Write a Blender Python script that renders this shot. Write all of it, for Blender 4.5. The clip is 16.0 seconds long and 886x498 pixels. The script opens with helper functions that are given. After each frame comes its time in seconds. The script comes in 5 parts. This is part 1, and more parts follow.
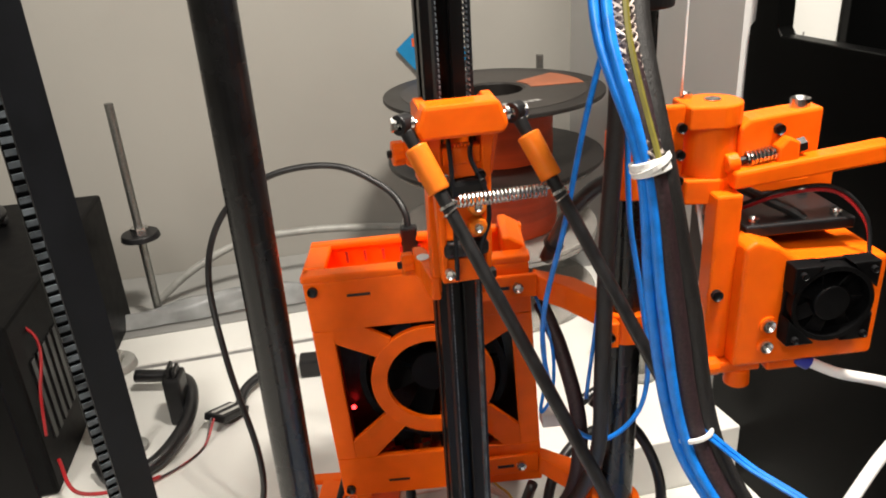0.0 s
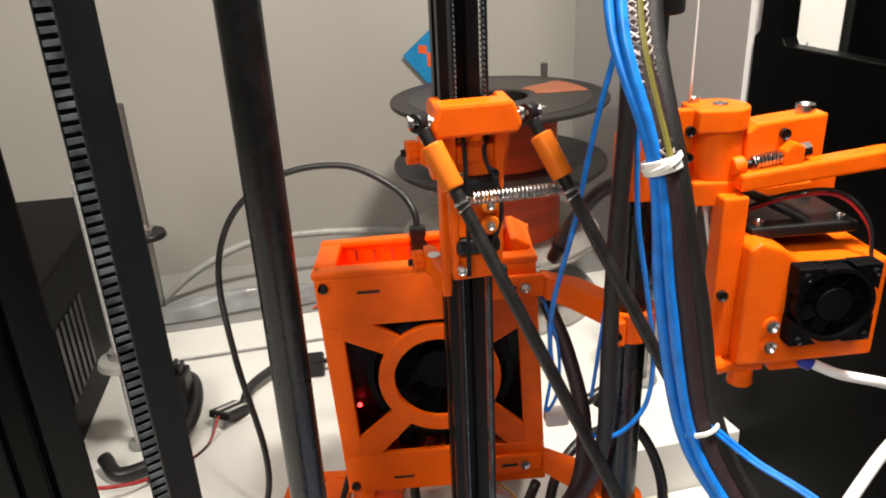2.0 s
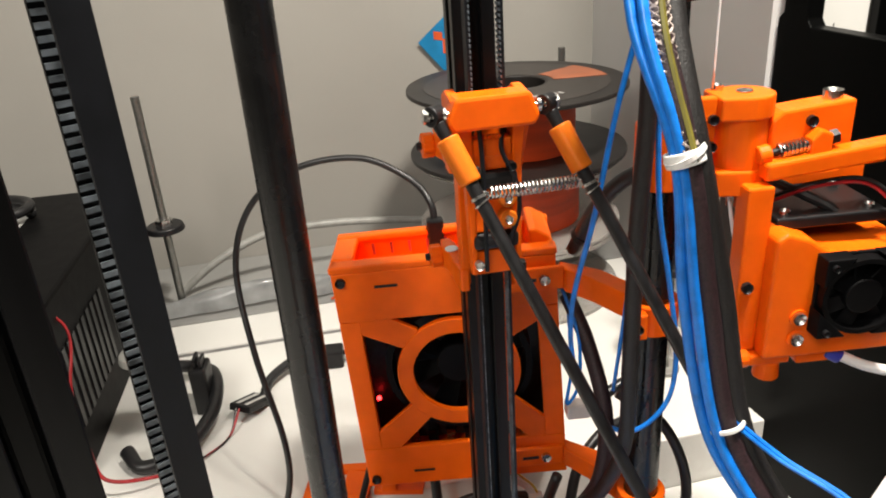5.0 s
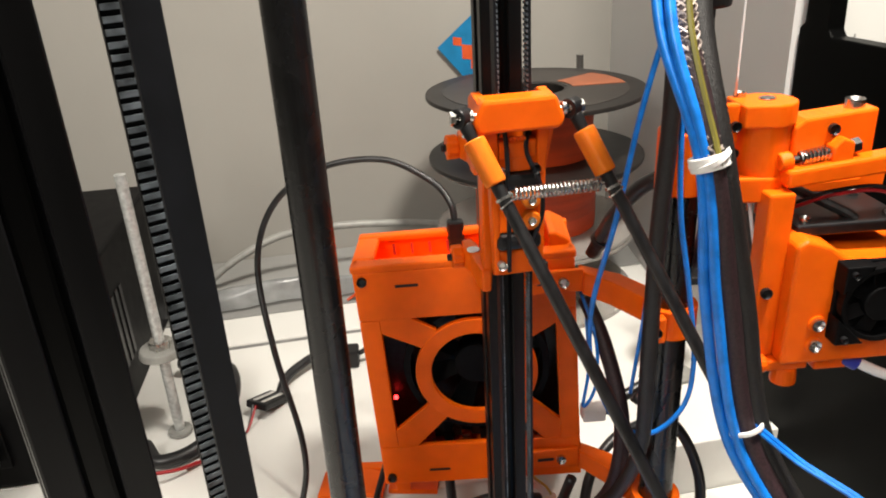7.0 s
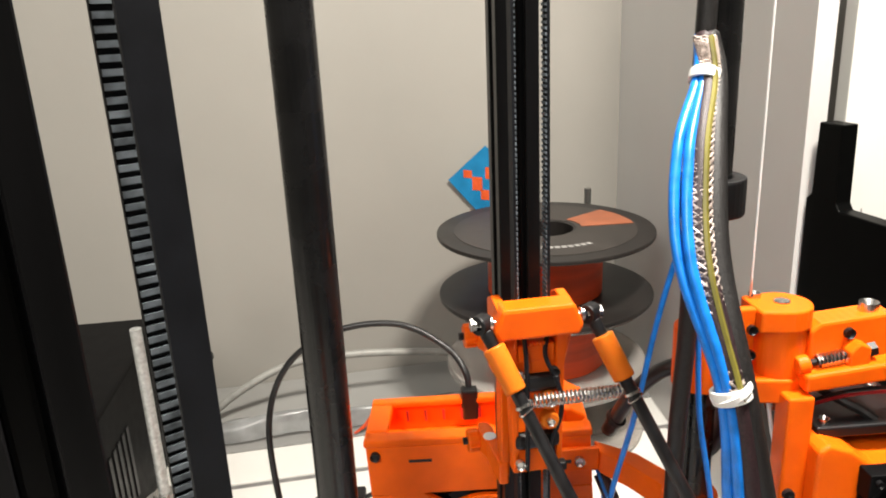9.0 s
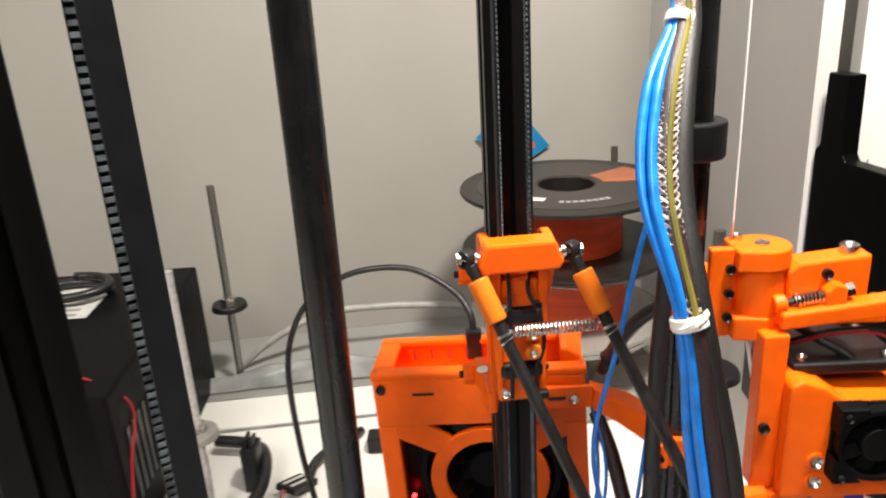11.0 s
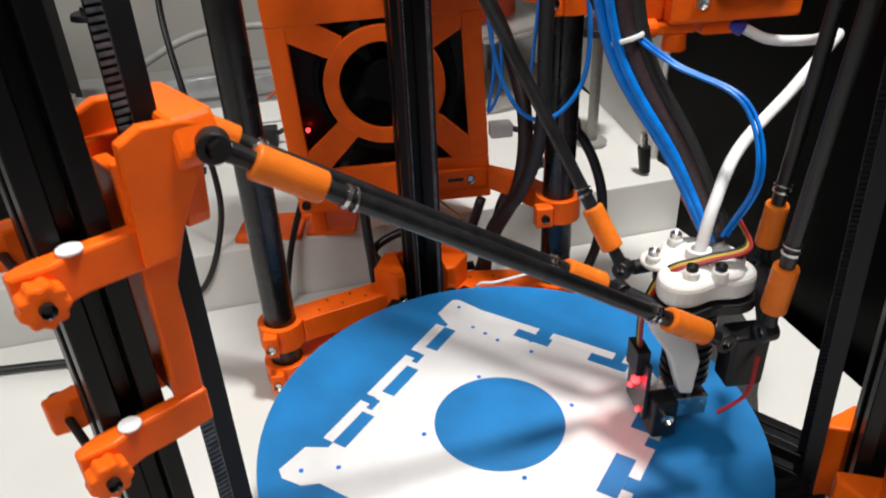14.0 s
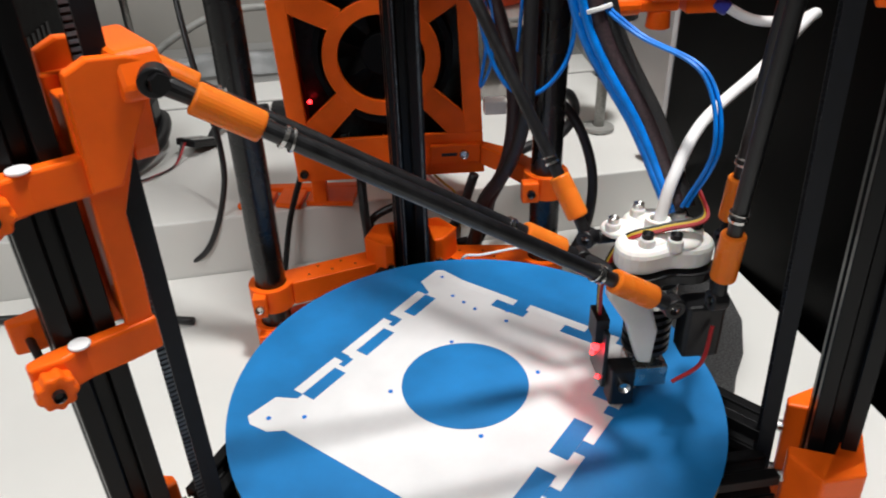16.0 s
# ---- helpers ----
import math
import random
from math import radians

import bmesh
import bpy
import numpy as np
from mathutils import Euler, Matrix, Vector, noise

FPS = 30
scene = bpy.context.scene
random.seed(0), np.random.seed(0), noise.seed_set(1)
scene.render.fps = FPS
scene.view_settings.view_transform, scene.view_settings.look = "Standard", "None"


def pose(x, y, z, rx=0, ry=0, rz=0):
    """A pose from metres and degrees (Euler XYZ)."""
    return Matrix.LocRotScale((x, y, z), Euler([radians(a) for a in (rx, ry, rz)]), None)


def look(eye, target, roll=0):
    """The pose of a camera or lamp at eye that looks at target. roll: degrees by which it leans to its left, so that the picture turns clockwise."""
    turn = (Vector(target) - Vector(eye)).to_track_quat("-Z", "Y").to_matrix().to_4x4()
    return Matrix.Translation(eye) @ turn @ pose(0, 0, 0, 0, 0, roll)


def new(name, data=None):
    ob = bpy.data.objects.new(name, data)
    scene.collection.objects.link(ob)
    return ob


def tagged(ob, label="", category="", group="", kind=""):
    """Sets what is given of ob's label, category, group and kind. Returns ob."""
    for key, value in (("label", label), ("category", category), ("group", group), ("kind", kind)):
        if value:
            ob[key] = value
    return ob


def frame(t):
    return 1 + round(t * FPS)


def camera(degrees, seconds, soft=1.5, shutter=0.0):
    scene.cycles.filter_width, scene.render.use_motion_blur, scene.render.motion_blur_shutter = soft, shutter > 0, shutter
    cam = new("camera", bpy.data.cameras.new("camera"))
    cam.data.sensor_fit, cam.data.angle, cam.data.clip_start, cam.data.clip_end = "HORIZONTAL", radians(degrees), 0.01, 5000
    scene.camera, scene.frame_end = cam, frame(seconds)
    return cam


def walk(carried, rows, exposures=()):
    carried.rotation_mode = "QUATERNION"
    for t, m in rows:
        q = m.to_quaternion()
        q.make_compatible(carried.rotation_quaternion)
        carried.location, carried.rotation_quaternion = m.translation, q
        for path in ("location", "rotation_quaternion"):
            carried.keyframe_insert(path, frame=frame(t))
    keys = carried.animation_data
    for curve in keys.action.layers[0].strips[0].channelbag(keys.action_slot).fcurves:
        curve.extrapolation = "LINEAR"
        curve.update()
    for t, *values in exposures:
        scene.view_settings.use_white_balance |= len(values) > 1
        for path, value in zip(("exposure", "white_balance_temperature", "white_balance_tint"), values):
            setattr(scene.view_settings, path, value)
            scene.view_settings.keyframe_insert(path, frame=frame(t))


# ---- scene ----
cam = camera(61.3, 16.0, soft=1.9, shutter=0.5)
PATH = [
    (0, (-0.015, 0.002, 0.41), (0.141, 1.822, -0.404), -3.7),
    (0.5, (-0.016, 0.002, 0.409), (0.145, 1.824, -0.4), -3.6),
    (1, (-0.019, -0.001, 0.409), (0.157, 1.822, -0.394), -3.1),
    (1.5, (-0.019, -0.003, 0.408), (0.154, 1.825, -0.383), -2.7),
    (2, (-0.023, -0.006, 0.408), (0.144, 1.823, -0.383), -2.7),
    (2.5, (-0.021, -0.003, 0.409), (0.117, 1.822, -0.398), -3.3),
    (3, (-0.019, -0.001, 0.407), (0.107, 1.819, -0.413), -3.5),
    (3.5, (-0.019, 0.0, 0.407), (0.113, 1.818, -0.415), -3.8),
    (4, (-0.019, 0.001, 0.408), (0.106, 1.817, -0.419), -4.2),
    (6.5, (-0.027, -0.003, 0.411), (0.064, 1.82, -0.405), -3.4),
    (7, (-0.028, -0.005, 0.41), (0.06, 1.821, -0.399), -3.3),
    (7.5, (-0.033, -0.006, 0.407), (0.058, 1.818, -0.407), -3.3),
    (8, (-0.035, -0.009, 0.416), (0.031, 1.822, -0.386), -4.4),
    (8.5, (-0.034, -0.001, 0.443), (0.049, 1.892, -0.196), -2.9),
    (8.7, (-0.033, 0.01, 0.459), (0.063, 1.917, -0.134), -2.6),
    (10.8, (-0.014, -0.003, 0.445), (0.051, 1.878, -0.229), -2.6),
    (11, (-0.006, -0.014, 0.451), (-0.049, 1.869, -0.223), -3.3),
    (11.2, (0.0, -0.027, 0.45), (-0.082, 1.853, -0.226), -4.6),
    (11.5, (-0.018, -0.031, 0.424), (-0.026, 1.804, -0.372), -3.2),
    (12, (-0.024, -0.041, 0.358), (0.011, 1.728, -0.575), -4.4),
    (12.5, (-0.021, -0.038, 0.347), (0.072, 1.722, -0.599), -2.5),
    (13, (-0.016, -0.059, 0.335), (0.111, 1.685, -0.636), -1.6),
    (13.5, (-0.019, -0.061, 0.326), (0.186, 1.645, -0.698), -1.5),
    (14, (-0.018, -0.063, 0.309), (0.197, 1.633, -0.729), -2.4),
    (14.5, (-0.008, -0.065, 0.299), (0.204, 1.624, -0.75), -2.2),
    (15, (0.0, -0.063, 0.295), (0.205, 1.624, -0.759), -1.2),
    (15.5, (0.009, -0.075, 0.297), (0.187, 1.616, -0.756), -0.5),
    (16, (0.011, -0.083, 0.3), (0.122, 1.62, -0.742), -1.7),
]
walk(cam, [(t, look(eye, target, roll)) for t, eye, target, roll in PATH],
     exposures=[(0, -0.10, 6550, 10), (8.0, -0.1, 6550, 10), (8.7, 0.1, 6500, 10), (11.3, 0.1, 6500, 10), (12.0, 0.08, 6500, 10), (12.7, 0.10, 6400, 10), (13.5, -0.42, 6150, 10), (14.2, -0.65, 5950, 10), (16.0, -0.72, 5900, 10)])

# light: ceiling lamp over the bench, added fill behind the viewer, pale room around
world = bpy.data.worlds.new("room_light")
scene.world = world
world.use_nodes = True
world.node_tree.nodes["Background"].inputs[0].default_value = (1.0, 0.93, 0.84, 1)
world.node_tree.nodes["Background"].inputs[1].default_value = 0.05


def area_lamp(name, eye, target, size, watts, colour):
    data = bpy.data.lights.new(name, "AREA")
    data.shape, data.size, data.energy, data.color = "DISK", size, watts, colour
    ob = new(name, data)
    ob.matrix_world = look(eye, target)
    return tagged(ob, "unseen round lamp placed to light the bench", "lamp", kind="structure")


area_lamp("ceiling_lamp", (0.21, 0.20, 1.02), (0.04, 0.3, 0.05), 0.13, 18.5, (1.0, 0.93, 0.83))
# fill with no known source, added to brighten faces turned to the viewer
area_lamp("fill_lamp", (-0.9, -1.2, 1.9), (0.1, 0.4, 0.1), 0.9, 33.0, (1.0, 0.94, 0.86))

# ---- materials ----


def mat(name, colour, rough=0.5, metal=0.0, vary=0.12, scale=60.0, bump=0.0, bscale=400.0, coat=0.0, stretch=(1, 1, 1), dark=None, transmission=0.0, alpha=1.0, spec=0.5, emit=0.0):
    m = bpy.data.materials.new(name)
    m.use_nodes = True
    nt = m.node_tree
    b = nt.nodes["Principled BSDF"]
    tc = nt.nodes.new("ShaderNodeTexCoord")
    mp = nt.nodes.new("ShaderNodeMapping")
    mp.inputs["Scale"].default_value = stretch
    nt.links.new(tc.outputs["Object"], mp.inputs[0])
    n1 = nt.nodes.new("ShaderNodeTexNoise")
    n1.inputs["Scale"].default_value, n1.inputs["Detail"].default_value = scale, 6
    nt.links.new(mp.outputs[0], n1.inputs["Vector"])
    rp = nt.nodes.new("ShaderNodeValToRGB")
    lo = dark or tuple(c * (1 - vary * 1.6) for c in colour)
    hi = tuple(min(1, c * (1 + vary * 0.5)) for c in colour)
    rp.color_ramp.elements[0].position, rp.color_ramp.elements[1].position = 0.3, 0.68
    rp.color_ramp.elements[0].color, rp.color_ramp.elements[1].color = (*lo, 1), (*hi, 1)
    nt.links.new(n1.outputs["Fac"], rp.inputs[0])
    nt.links.new(rp.outputs[0], b.inputs["Base Color"])
    n2 = nt.nodes.new("ShaderNodeTexNoise")
    n2.inputs["Scale"].default_value, n2.inputs["Detail"].default_value = bscale, 3
    nt.links.new(mp.outputs[0], n2.inputs["Vector"])
    mr = nt.nodes.new("ShaderNodeMapRange")
    mr.inputs["To Min"].default_value, mr.inputs["To Max"].default_value = max(0.02, rough - 0.08), min(1, rough + 0.1)
    nt.links.new(n1.outputs["Fac"], mr.inputs[0])
    nt.links.new(mr.outputs[0], b.inputs["Roughness"])
    if bump:
        bp = nt.nodes.new("ShaderNodeBump")
        bp.inputs["Strength"].default_value, bp.inputs["Distance"].default_value = bump, 0.0006
        nt.links.new(n2.outputs["Fac"], bp.inputs["Height"])
        nt.links.new(bp.outputs[0], b.inputs["Normal"])
    b.inputs["Metallic"].default_value = metal
    b.inputs["Coat Weight"].default_value = coat
    b.inputs["Transmission Weight"].default_value = transmission
    b.inputs["Alpha"].default_value = alpha
    b.inputs["Specular IOR Level"].default_value = spec
    if emit:
        b.inputs["Emission Color"].default_value = (*colour, 1)
        b.inputs["Emission Strength"].default_value = emit
    return m


def printed(name, colour, rough=0.33, sub=0.12):
    """Printed plastic: fine layer lines, slight translucency, a soft gloss."""
    m = mat(name, colour, rough, vary=0.10, scale=45)
    nt = m.node_tree
    b = nt.nodes["Principled BSDF"]
    tc = nt.nodes.new("ShaderNodeTexCoord")
    w = nt.nodes.new("ShaderNodeTexWave")
    w.wave_type, w.bands_direction = "BANDS", "Z"
    w.inputs["Scale"].default_value, w.inputs["Distortion"].default_value, w.inputs["Detail"].default_value = 900.0, 0.6, 1.0
    nt.links.new(tc.outputs["Object"], w.inputs["Vector"])
    bp = nt.nodes.new("ShaderNodeBump")
    bp.inputs["Strength"].default_value, bp.inputs["Distance"].default_value = 0.16, 0.0003
    nt.links.new(w.outputs["Fac"], bp.inputs["Height"])
    nt.links.new(bp.outputs[0], b.inputs["Normal"])
    b.inputs["Specular IOR Level"].default_value = 0.17
    b.inputs["Subsurface Weight"].default_value = sub
    b.inputs["Subsurface Radius"].default_value = (0.006, 0.002, 0.0008)
    b.inputs["Subsurface Scale"].default_value = 0.5
    return m


ORANGE = printed("orange_printed_plastic", (0.96, 0.138, 0.004))
AMBER = printed("amber_printed_plastic", (0.78, 0.19, 0.015), rough=0.25, sub=0.35)
WHITE_PRINT = printed("white_printed_plastic", (0.80, 0.78, 0.74), rough=0.4, sub=0.2)
ANOD = mat("black_anodised_aluminium", (0.006, 0.006, 0.0065), 0.32, metal=0.0, vary=0.3, scale=90, bump=0.08, bscale=900, stretch=(1, 1, 0.08), spec=0.18)
PIPE = mat("black_painted_tube", (0.006, 0.006, 0.0065), 0.26, vary=0.3, scale=60, bump=0.05, bscale=500, spec=0.5)
FANBLACK = mat("dull_black_fan_plastic", (0.003, 0.003, 0.0034), 0.5, vary=0.3, scale=90, spec=0.10)
CARBON = mat("carbon_fibre", (0.009, 0.009, 0.010), 0.36, vary=0.4, scale=300, bump=0.08, bscale=1500, stretch=(1, 1, 0.15))
BELT = mat("black_rubber_belt", (0.006, 0.007, 0.010), 0.55, vary=0.2, scale=150, bump=0.04, bscale=1200, spec=0.25)
TOOTH = mat("lit_grey_belt_tooth", (0.15, 0.175, 0.20), 0.45, vary=0.5, scale=220)
BLACK = mat("black_plastic", (0.008, 0.008, 0.009), 0.42, vary=0.3, scale=80, bump=0.1, bscale=900, spec=0.35)
GLOSSBLACK = mat("black_gloss_board", (0.0016, 0.0017, 0.0017), 0.36, vary=0.4, scale=9, bump=0.02, bscale=120, spec=0.06)
CABLE = mat("black_cable_sheath", (0.014, 0.014, 0.015), 0.38, vary=0.3, scale=120)
SLEEVE = mat("braided_black_sleeve", (0.012, 0.011, 0.011), 0.5, vary=0.4, scale=900, bump=0.4, bscale=1600)
PURPLE = mat("purple_brown_sleeve", (0.030, 0.014, 0.017), 0.5, vary=0.45, scale=900, bump=0.4, bscale=1500)
MESHGREY = mat("braided_mesh_thread", (0.50, 0.42, 0.38), 0.4, vary=0.4, scale=300)
OLIVE = mat("olive_wire", (0.16, 0.14, 0.02), 0.45, vary=0.3)
BLUE = mat("blue_wire", (0.008, 0.20, 0.74), 0.3, vary=0.2, scale=140)
BLUEPAINT = mat("blue_print_sheet", (0.012, 0.19, 0.50), 0.5, vary=0.14, scale=35, bump=0.12, bscale=1400)
WHITEPAINT = mat("white_print_sheet", (0.80, 0.80, 0.80), 0.45, vary=0.04, scale=50, bump=0.1, bscale=1400)
YELLOWTAPE = mat("yellow_insulation", (0.45, 0.36, 0.05), 0.5, vary=0.5, scale=120, bump=0.3)
LAMINATE = mat("white_laminate", (0.74, 0.735, 0.70), 0.32, vary=0.06, scale=6, bump=0.03, bscale=500)
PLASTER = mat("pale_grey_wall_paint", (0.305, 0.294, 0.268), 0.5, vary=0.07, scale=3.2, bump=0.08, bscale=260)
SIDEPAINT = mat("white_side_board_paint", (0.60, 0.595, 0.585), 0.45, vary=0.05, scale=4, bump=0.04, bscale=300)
CEIL = mat("white_ceiling_paint", (0.75, 0.74, 0.72), 0.8, vary=0.04, scale=2)
STEEL = mat("bright_steel", (0.62, 0.61, 0.59), 0.25, metal=1.0, vary=0.15, scale=200)
THREAD = mat("threaded_zinc_rod", (0.30, 0.30, 0.285), 0.4, metal=1.0, vary=0.2, scale=900, bump=0.3, bscale=1800)
GREYROD = mat("pale_zinc_rod", (0.66, 0.68, 0.67), 0.4, metal=0.5, vary=0.2, scale=300)
WHITETUBE = mat("white_plastic_tube", (0.82, 0.81, 0.80), 0.35, vary=0.04)
WHITETIE = mat("white_nylon_tie", (0.78, 0.78, 0.76), 0.4, vary=0.05)
RED = mat("red_wire", (0.38, 0.010, 0.014), 0.4, vary=0.2)
YELLOW = mat("yellow_wire", (0.60, 0.42, 0.03), 0.4, vary=0.2)
DEEPBLUE = mat("deep_blue_collet", (0.03, 0.04, 0.35), 0.35, vary=0.1)
FILAMENT = mat("orange_filament_winding", (0.70, 0.07, 0.008), 0.4, vary=0.25, scale=25, bump=0.5, bscale=900, stretch=(0.15, 0.15, 3))
SPOOLBLACK = mat("black_spool_plastic", (0.012, 0.010, 0.009), 0.42, vary=0.25, scale=30)
SPOOLLABEL = mat("grey_brown_spool_label", (0.032, 0.027, 0.024), 0.4, vary=0.25, scale=40)
LABELORANGE = mat("faded_orange_label", (0.32, 0.10, 0.045), 0.45, vary=0.15)
PAPER = mat("pale_paper_label", (0.60, 0.60, 0.58), 0.5, vary=0.12, scale=120)
INK = mat("grey_print_ink", (0.30, 0.29, 0.28), 0.5, vary=0.1)
STICKBLUE = mat("blue_sticker", (0.01, 0.17, 0.36), 0.35, vary=0.12)
STICKRED = mat("red_orange_sticker_mark", (0.55, 0.08, 0.02), 0.4, vary=0.1)
CLEAR = mat("smoky_clear_plastic", (0.75, 0.72, 0.68), 0.18, vary=0.1, transmission=0.75, scale=20)
GREYFOAM = mat("grey_plastic_washer", (0.30, 0.30, 0.28), 0.45, vary=0.2)
REDLED = mat("red_light_diode", (1.0, 0.02, 0.02), 0.3, emit=14.0)
ORANGELED = mat("orange_light_diode", (1.0, 0.25, 0.04), 0.3, emit=9.0)
PCB = mat("dark_circuit_board", (0.02, 0.03, 0.03), 0.4, vary=0.4, scale=300)
GAP = mat("grey_gap_seal", (0.22, 0.215, 0.21), 0.7, vary=0.2)
GREYBOARD = mat("grey_laminate", (0.26, 0.26, 0.25), 0.35, vary=0.1, scale=8, bump=0.05, bscale=300)
FILM = mat("smoky_plastic_film", (0.30, 0.31, 0.31), 0.22, vary=0.3, scale=30, bump=0.3, bscale=150, alpha=0.75)
SPECKLE = mat("speckled_grey_pad", (0.05, 0.05, 0.05), 0.8, vary=0.7, scale=900, bump=0.4, bscale=1500)
CARPET = mat("dark_floor", (0.06, 0.058, 0.055), 0.8, vary=0.3, scale=20)

# ---- mesh helpers ----


def part(name, bm, material, parent=None, label="", bevel=0.0, smooth=False, segs=2):
    me = bpy.data.meshes.new(name)
    bmesh.ops.recalc_face_normals(bm, faces=bm.faces)
    bm.to_mesh(me)
    bm.free()
    me.materials.append(material)
    ob = new(name, me)
    if smooth:
        for p in me.polygons:
            p.use_smooth = True
    if parent is not None:
        ob.parent = parent
    if bevel:
        mod = ob.modifiers.new("edge", "BEVEL")
        mod.width, mod.segments, mod.limit_method, mod.angle_limit = bevel, segs, "ANGLE", radians(35)
        mod.harden_normals = False
    if label:
        ob["label"] = label
    return ob


def thing(name, label, category, group="", kind="", at=None):
    ob = new(name)
    ob.empty_display_size = 0.01
    if at is not None:
        ob.matrix_world = at
    return tagged(ob, label, category, group, kind)


def box(lo, hi, m=None, bm=None):
    bm = bm or bmesh.new()
    c = [(a + b) / 2 for a, b in zip(lo, hi)]
    s = [abs(b - a) for a, b in zip(lo, hi)]
    mm = Matrix.Translation(c) @ Matrix.Diagonal((*s, 1))
    bmesh.ops.create_cube(bm, size=1, matrix=(m @ mm) if m else mm)
    return bm


def cyl(p, q, r, r2=None, segs=24, bm=None):
    bm = bm or bmesh.new()
    p, q = Vector(p), Vector(q)
    d = q - p
    m = Matrix.Translation((p + q) / 2) @ d.to_track_quat("Z", "Y").to_matrix().to_4x4()
    bmesh.ops.create_cone(bm, cap_ends=True, segments=segs, radius1=r, radius2=r if r2 is None else r2, depth=d.length, matrix=m)
    return bm


def ball(c, r, bm=None, squash=(1, 1, 1)):
    bm = bm or bmesh.new()
    bmesh.ops.create_uvsphere(bm, u_segments=18, v_segments=12, radius=r, matrix=Matrix.Translation(c) @ Matrix.Diagonal((*squash, 1)))
    return bm


def ring(c, axis, r, thick, depth, segs=36, bm=None):
    """A flat ring: outer radius r, wall thick, depth along the axis, centred on c."""
    bm = bm or bmesh.new()
    m = Matrix.Translation(c) @ Vector(axis).to_track_quat("Z", "Y").to_matrix().to_4x4()
    rows = []
    for i in range(segs):
        a = 2 * math.pi * i / segs
        row = []
        for rr, zz in ((r, -depth / 2), (r, depth / 2), (r - thick, depth / 2), (r - thick, -depth / 2)):
            row.append(bm.verts.new(m @ Vector((rr * math.cos(a), rr * math.sin(a), zz))))
        rows.append(row)
    for i in range(segs):
        a, b = rows[i], rows[(i + 1) % segs]
        for k in range(4):
            bm.faces.new((a[k], a[(k + 1) % 4], b[(k + 1) % 4], b[k]))
    return bm


def prism(pts, depth, m, bm=None):
    """A flat outline in the local XY plane, drawn out by depth along local Z."""
    bm = bm or bmesh.new()
    lo = [bm.verts.new(m @ Vector((x, y, 0))) for x, y in pts]
    hi = [bm.verts.new(m @ Vector((x, y, depth))) for x, y in pts]
    bm.faces.new(lo[::-1])
    bm.faces.new(hi)
    for i in range(len(pts)):
        j = (i + 1) % len(pts)
        bm.faces.new((lo[i], lo[j], hi[j], hi[i]))
    return bm


def glide(pts, steps=10):
    """A smooth line through the points."""
    p = [Vector(q) for q in pts]
    p = [2 * p[0] - p[1]] + p + [2 * p[-1] - p[-2]]
    out = []
    for i in range(1, len(p) - 2):
        a, b, c, d = p[i - 1], p[i], p[i + 1], p[i + 2]
        for k in range(steps):
            t = k / steps
            out.append(0.5 * (2 * b + (c - a) * t + (2 * a - 5 * b + 4 * c - d) * t * t + (3 * b - a - 3 * c + d) * t ** 3))
    out.append(p[-2])
    return out


def tube(pts, r, segs=10, steps=10, bm=None, r2=None, straight=False):
    bm = bm or bmesh.new()
    line = [Vector(q) for q in pts] if straight else glide(pts, steps)
    n = len(line)
    up = Vector((0.31, 0.17, 0.93))
    last = None
    first = None
    for i, c in enumerate(line):
        d = (line[min(i + 1, n - 1)] - line[max(i - 1, 0)]).normalized()
        s = d.cross(up)
        s = s.normalized() if s.length > 1e-4 else Vector((1, 0, 0))
        up = s.cross(d).normalized()
        rr = r if r2 is None else r + (r2 - r) * i / (n - 1)
        row = [bm.verts.new(c + rr * (math.cos(2 * math.pi * k / segs) * s + math.sin(2 * math.pi * k / segs) * up)) for k in range(segs)]
        if last:
            for k in range(segs):
                bm.faces.new((last[k], last[(k + 1) % segs], row[(k + 1) % segs], row[k]))
        else:
            first = row
        last = row
    bm.faces.new(first[::-1])
    bm.faces.new(last)
    return bm


def coil(p, q, r, wire, turns, bm=None, segs=5):
    p, q = Vector(p), Vector(q)
    d = (q - p).normalized()
    s = d.cross(Vector((0.2, 0.1, 1))).normalized()
    u = s.cross(d)
    k = turns * 12
    return tube([p + (q - p) * (i / k) + r * (math.cos(i * math.pi / 6) * s + math.sin(i * math.pi / 6) * u) for i in range(k + 1)], wire, segs, bm=bm, straight=True)


def screw_head(c, axis, r, parent, name="screw", material=None, h=0.002):
    """A socket-head screw: a short cylinder with a sunk hexagon."""
    c, a = Vector(c), Vector(axis).normalized()
    bm = cyl(c - a * h * 0.5, c + a * h, r, segs=18)
    cap = max(bm.faces, key=lambda f: (f.calc_center_median() - c).dot(a))
    res = bmesh.ops.inset_region(bm, faces=[cap], thickness=r * 0.42)
    bmesh.ops.translate(bm, verts=list(cap.verts), vec=-a * h * 0.7)
    return part(name, bm, material or STEEL, parent)


def on_line(p, q, t):
    return Vector(p) + (Vector(q) - Vector(p)) * t


# ---- the room ----
SLOPE = 0.12


def slab(name, lo, hi, material, label, bevel=0.0, turn=None):
    bm = box(lo, hi, turn)
    return tagged(part(name, bm, material, bevel=bevel), label, "setting", kind="structure")


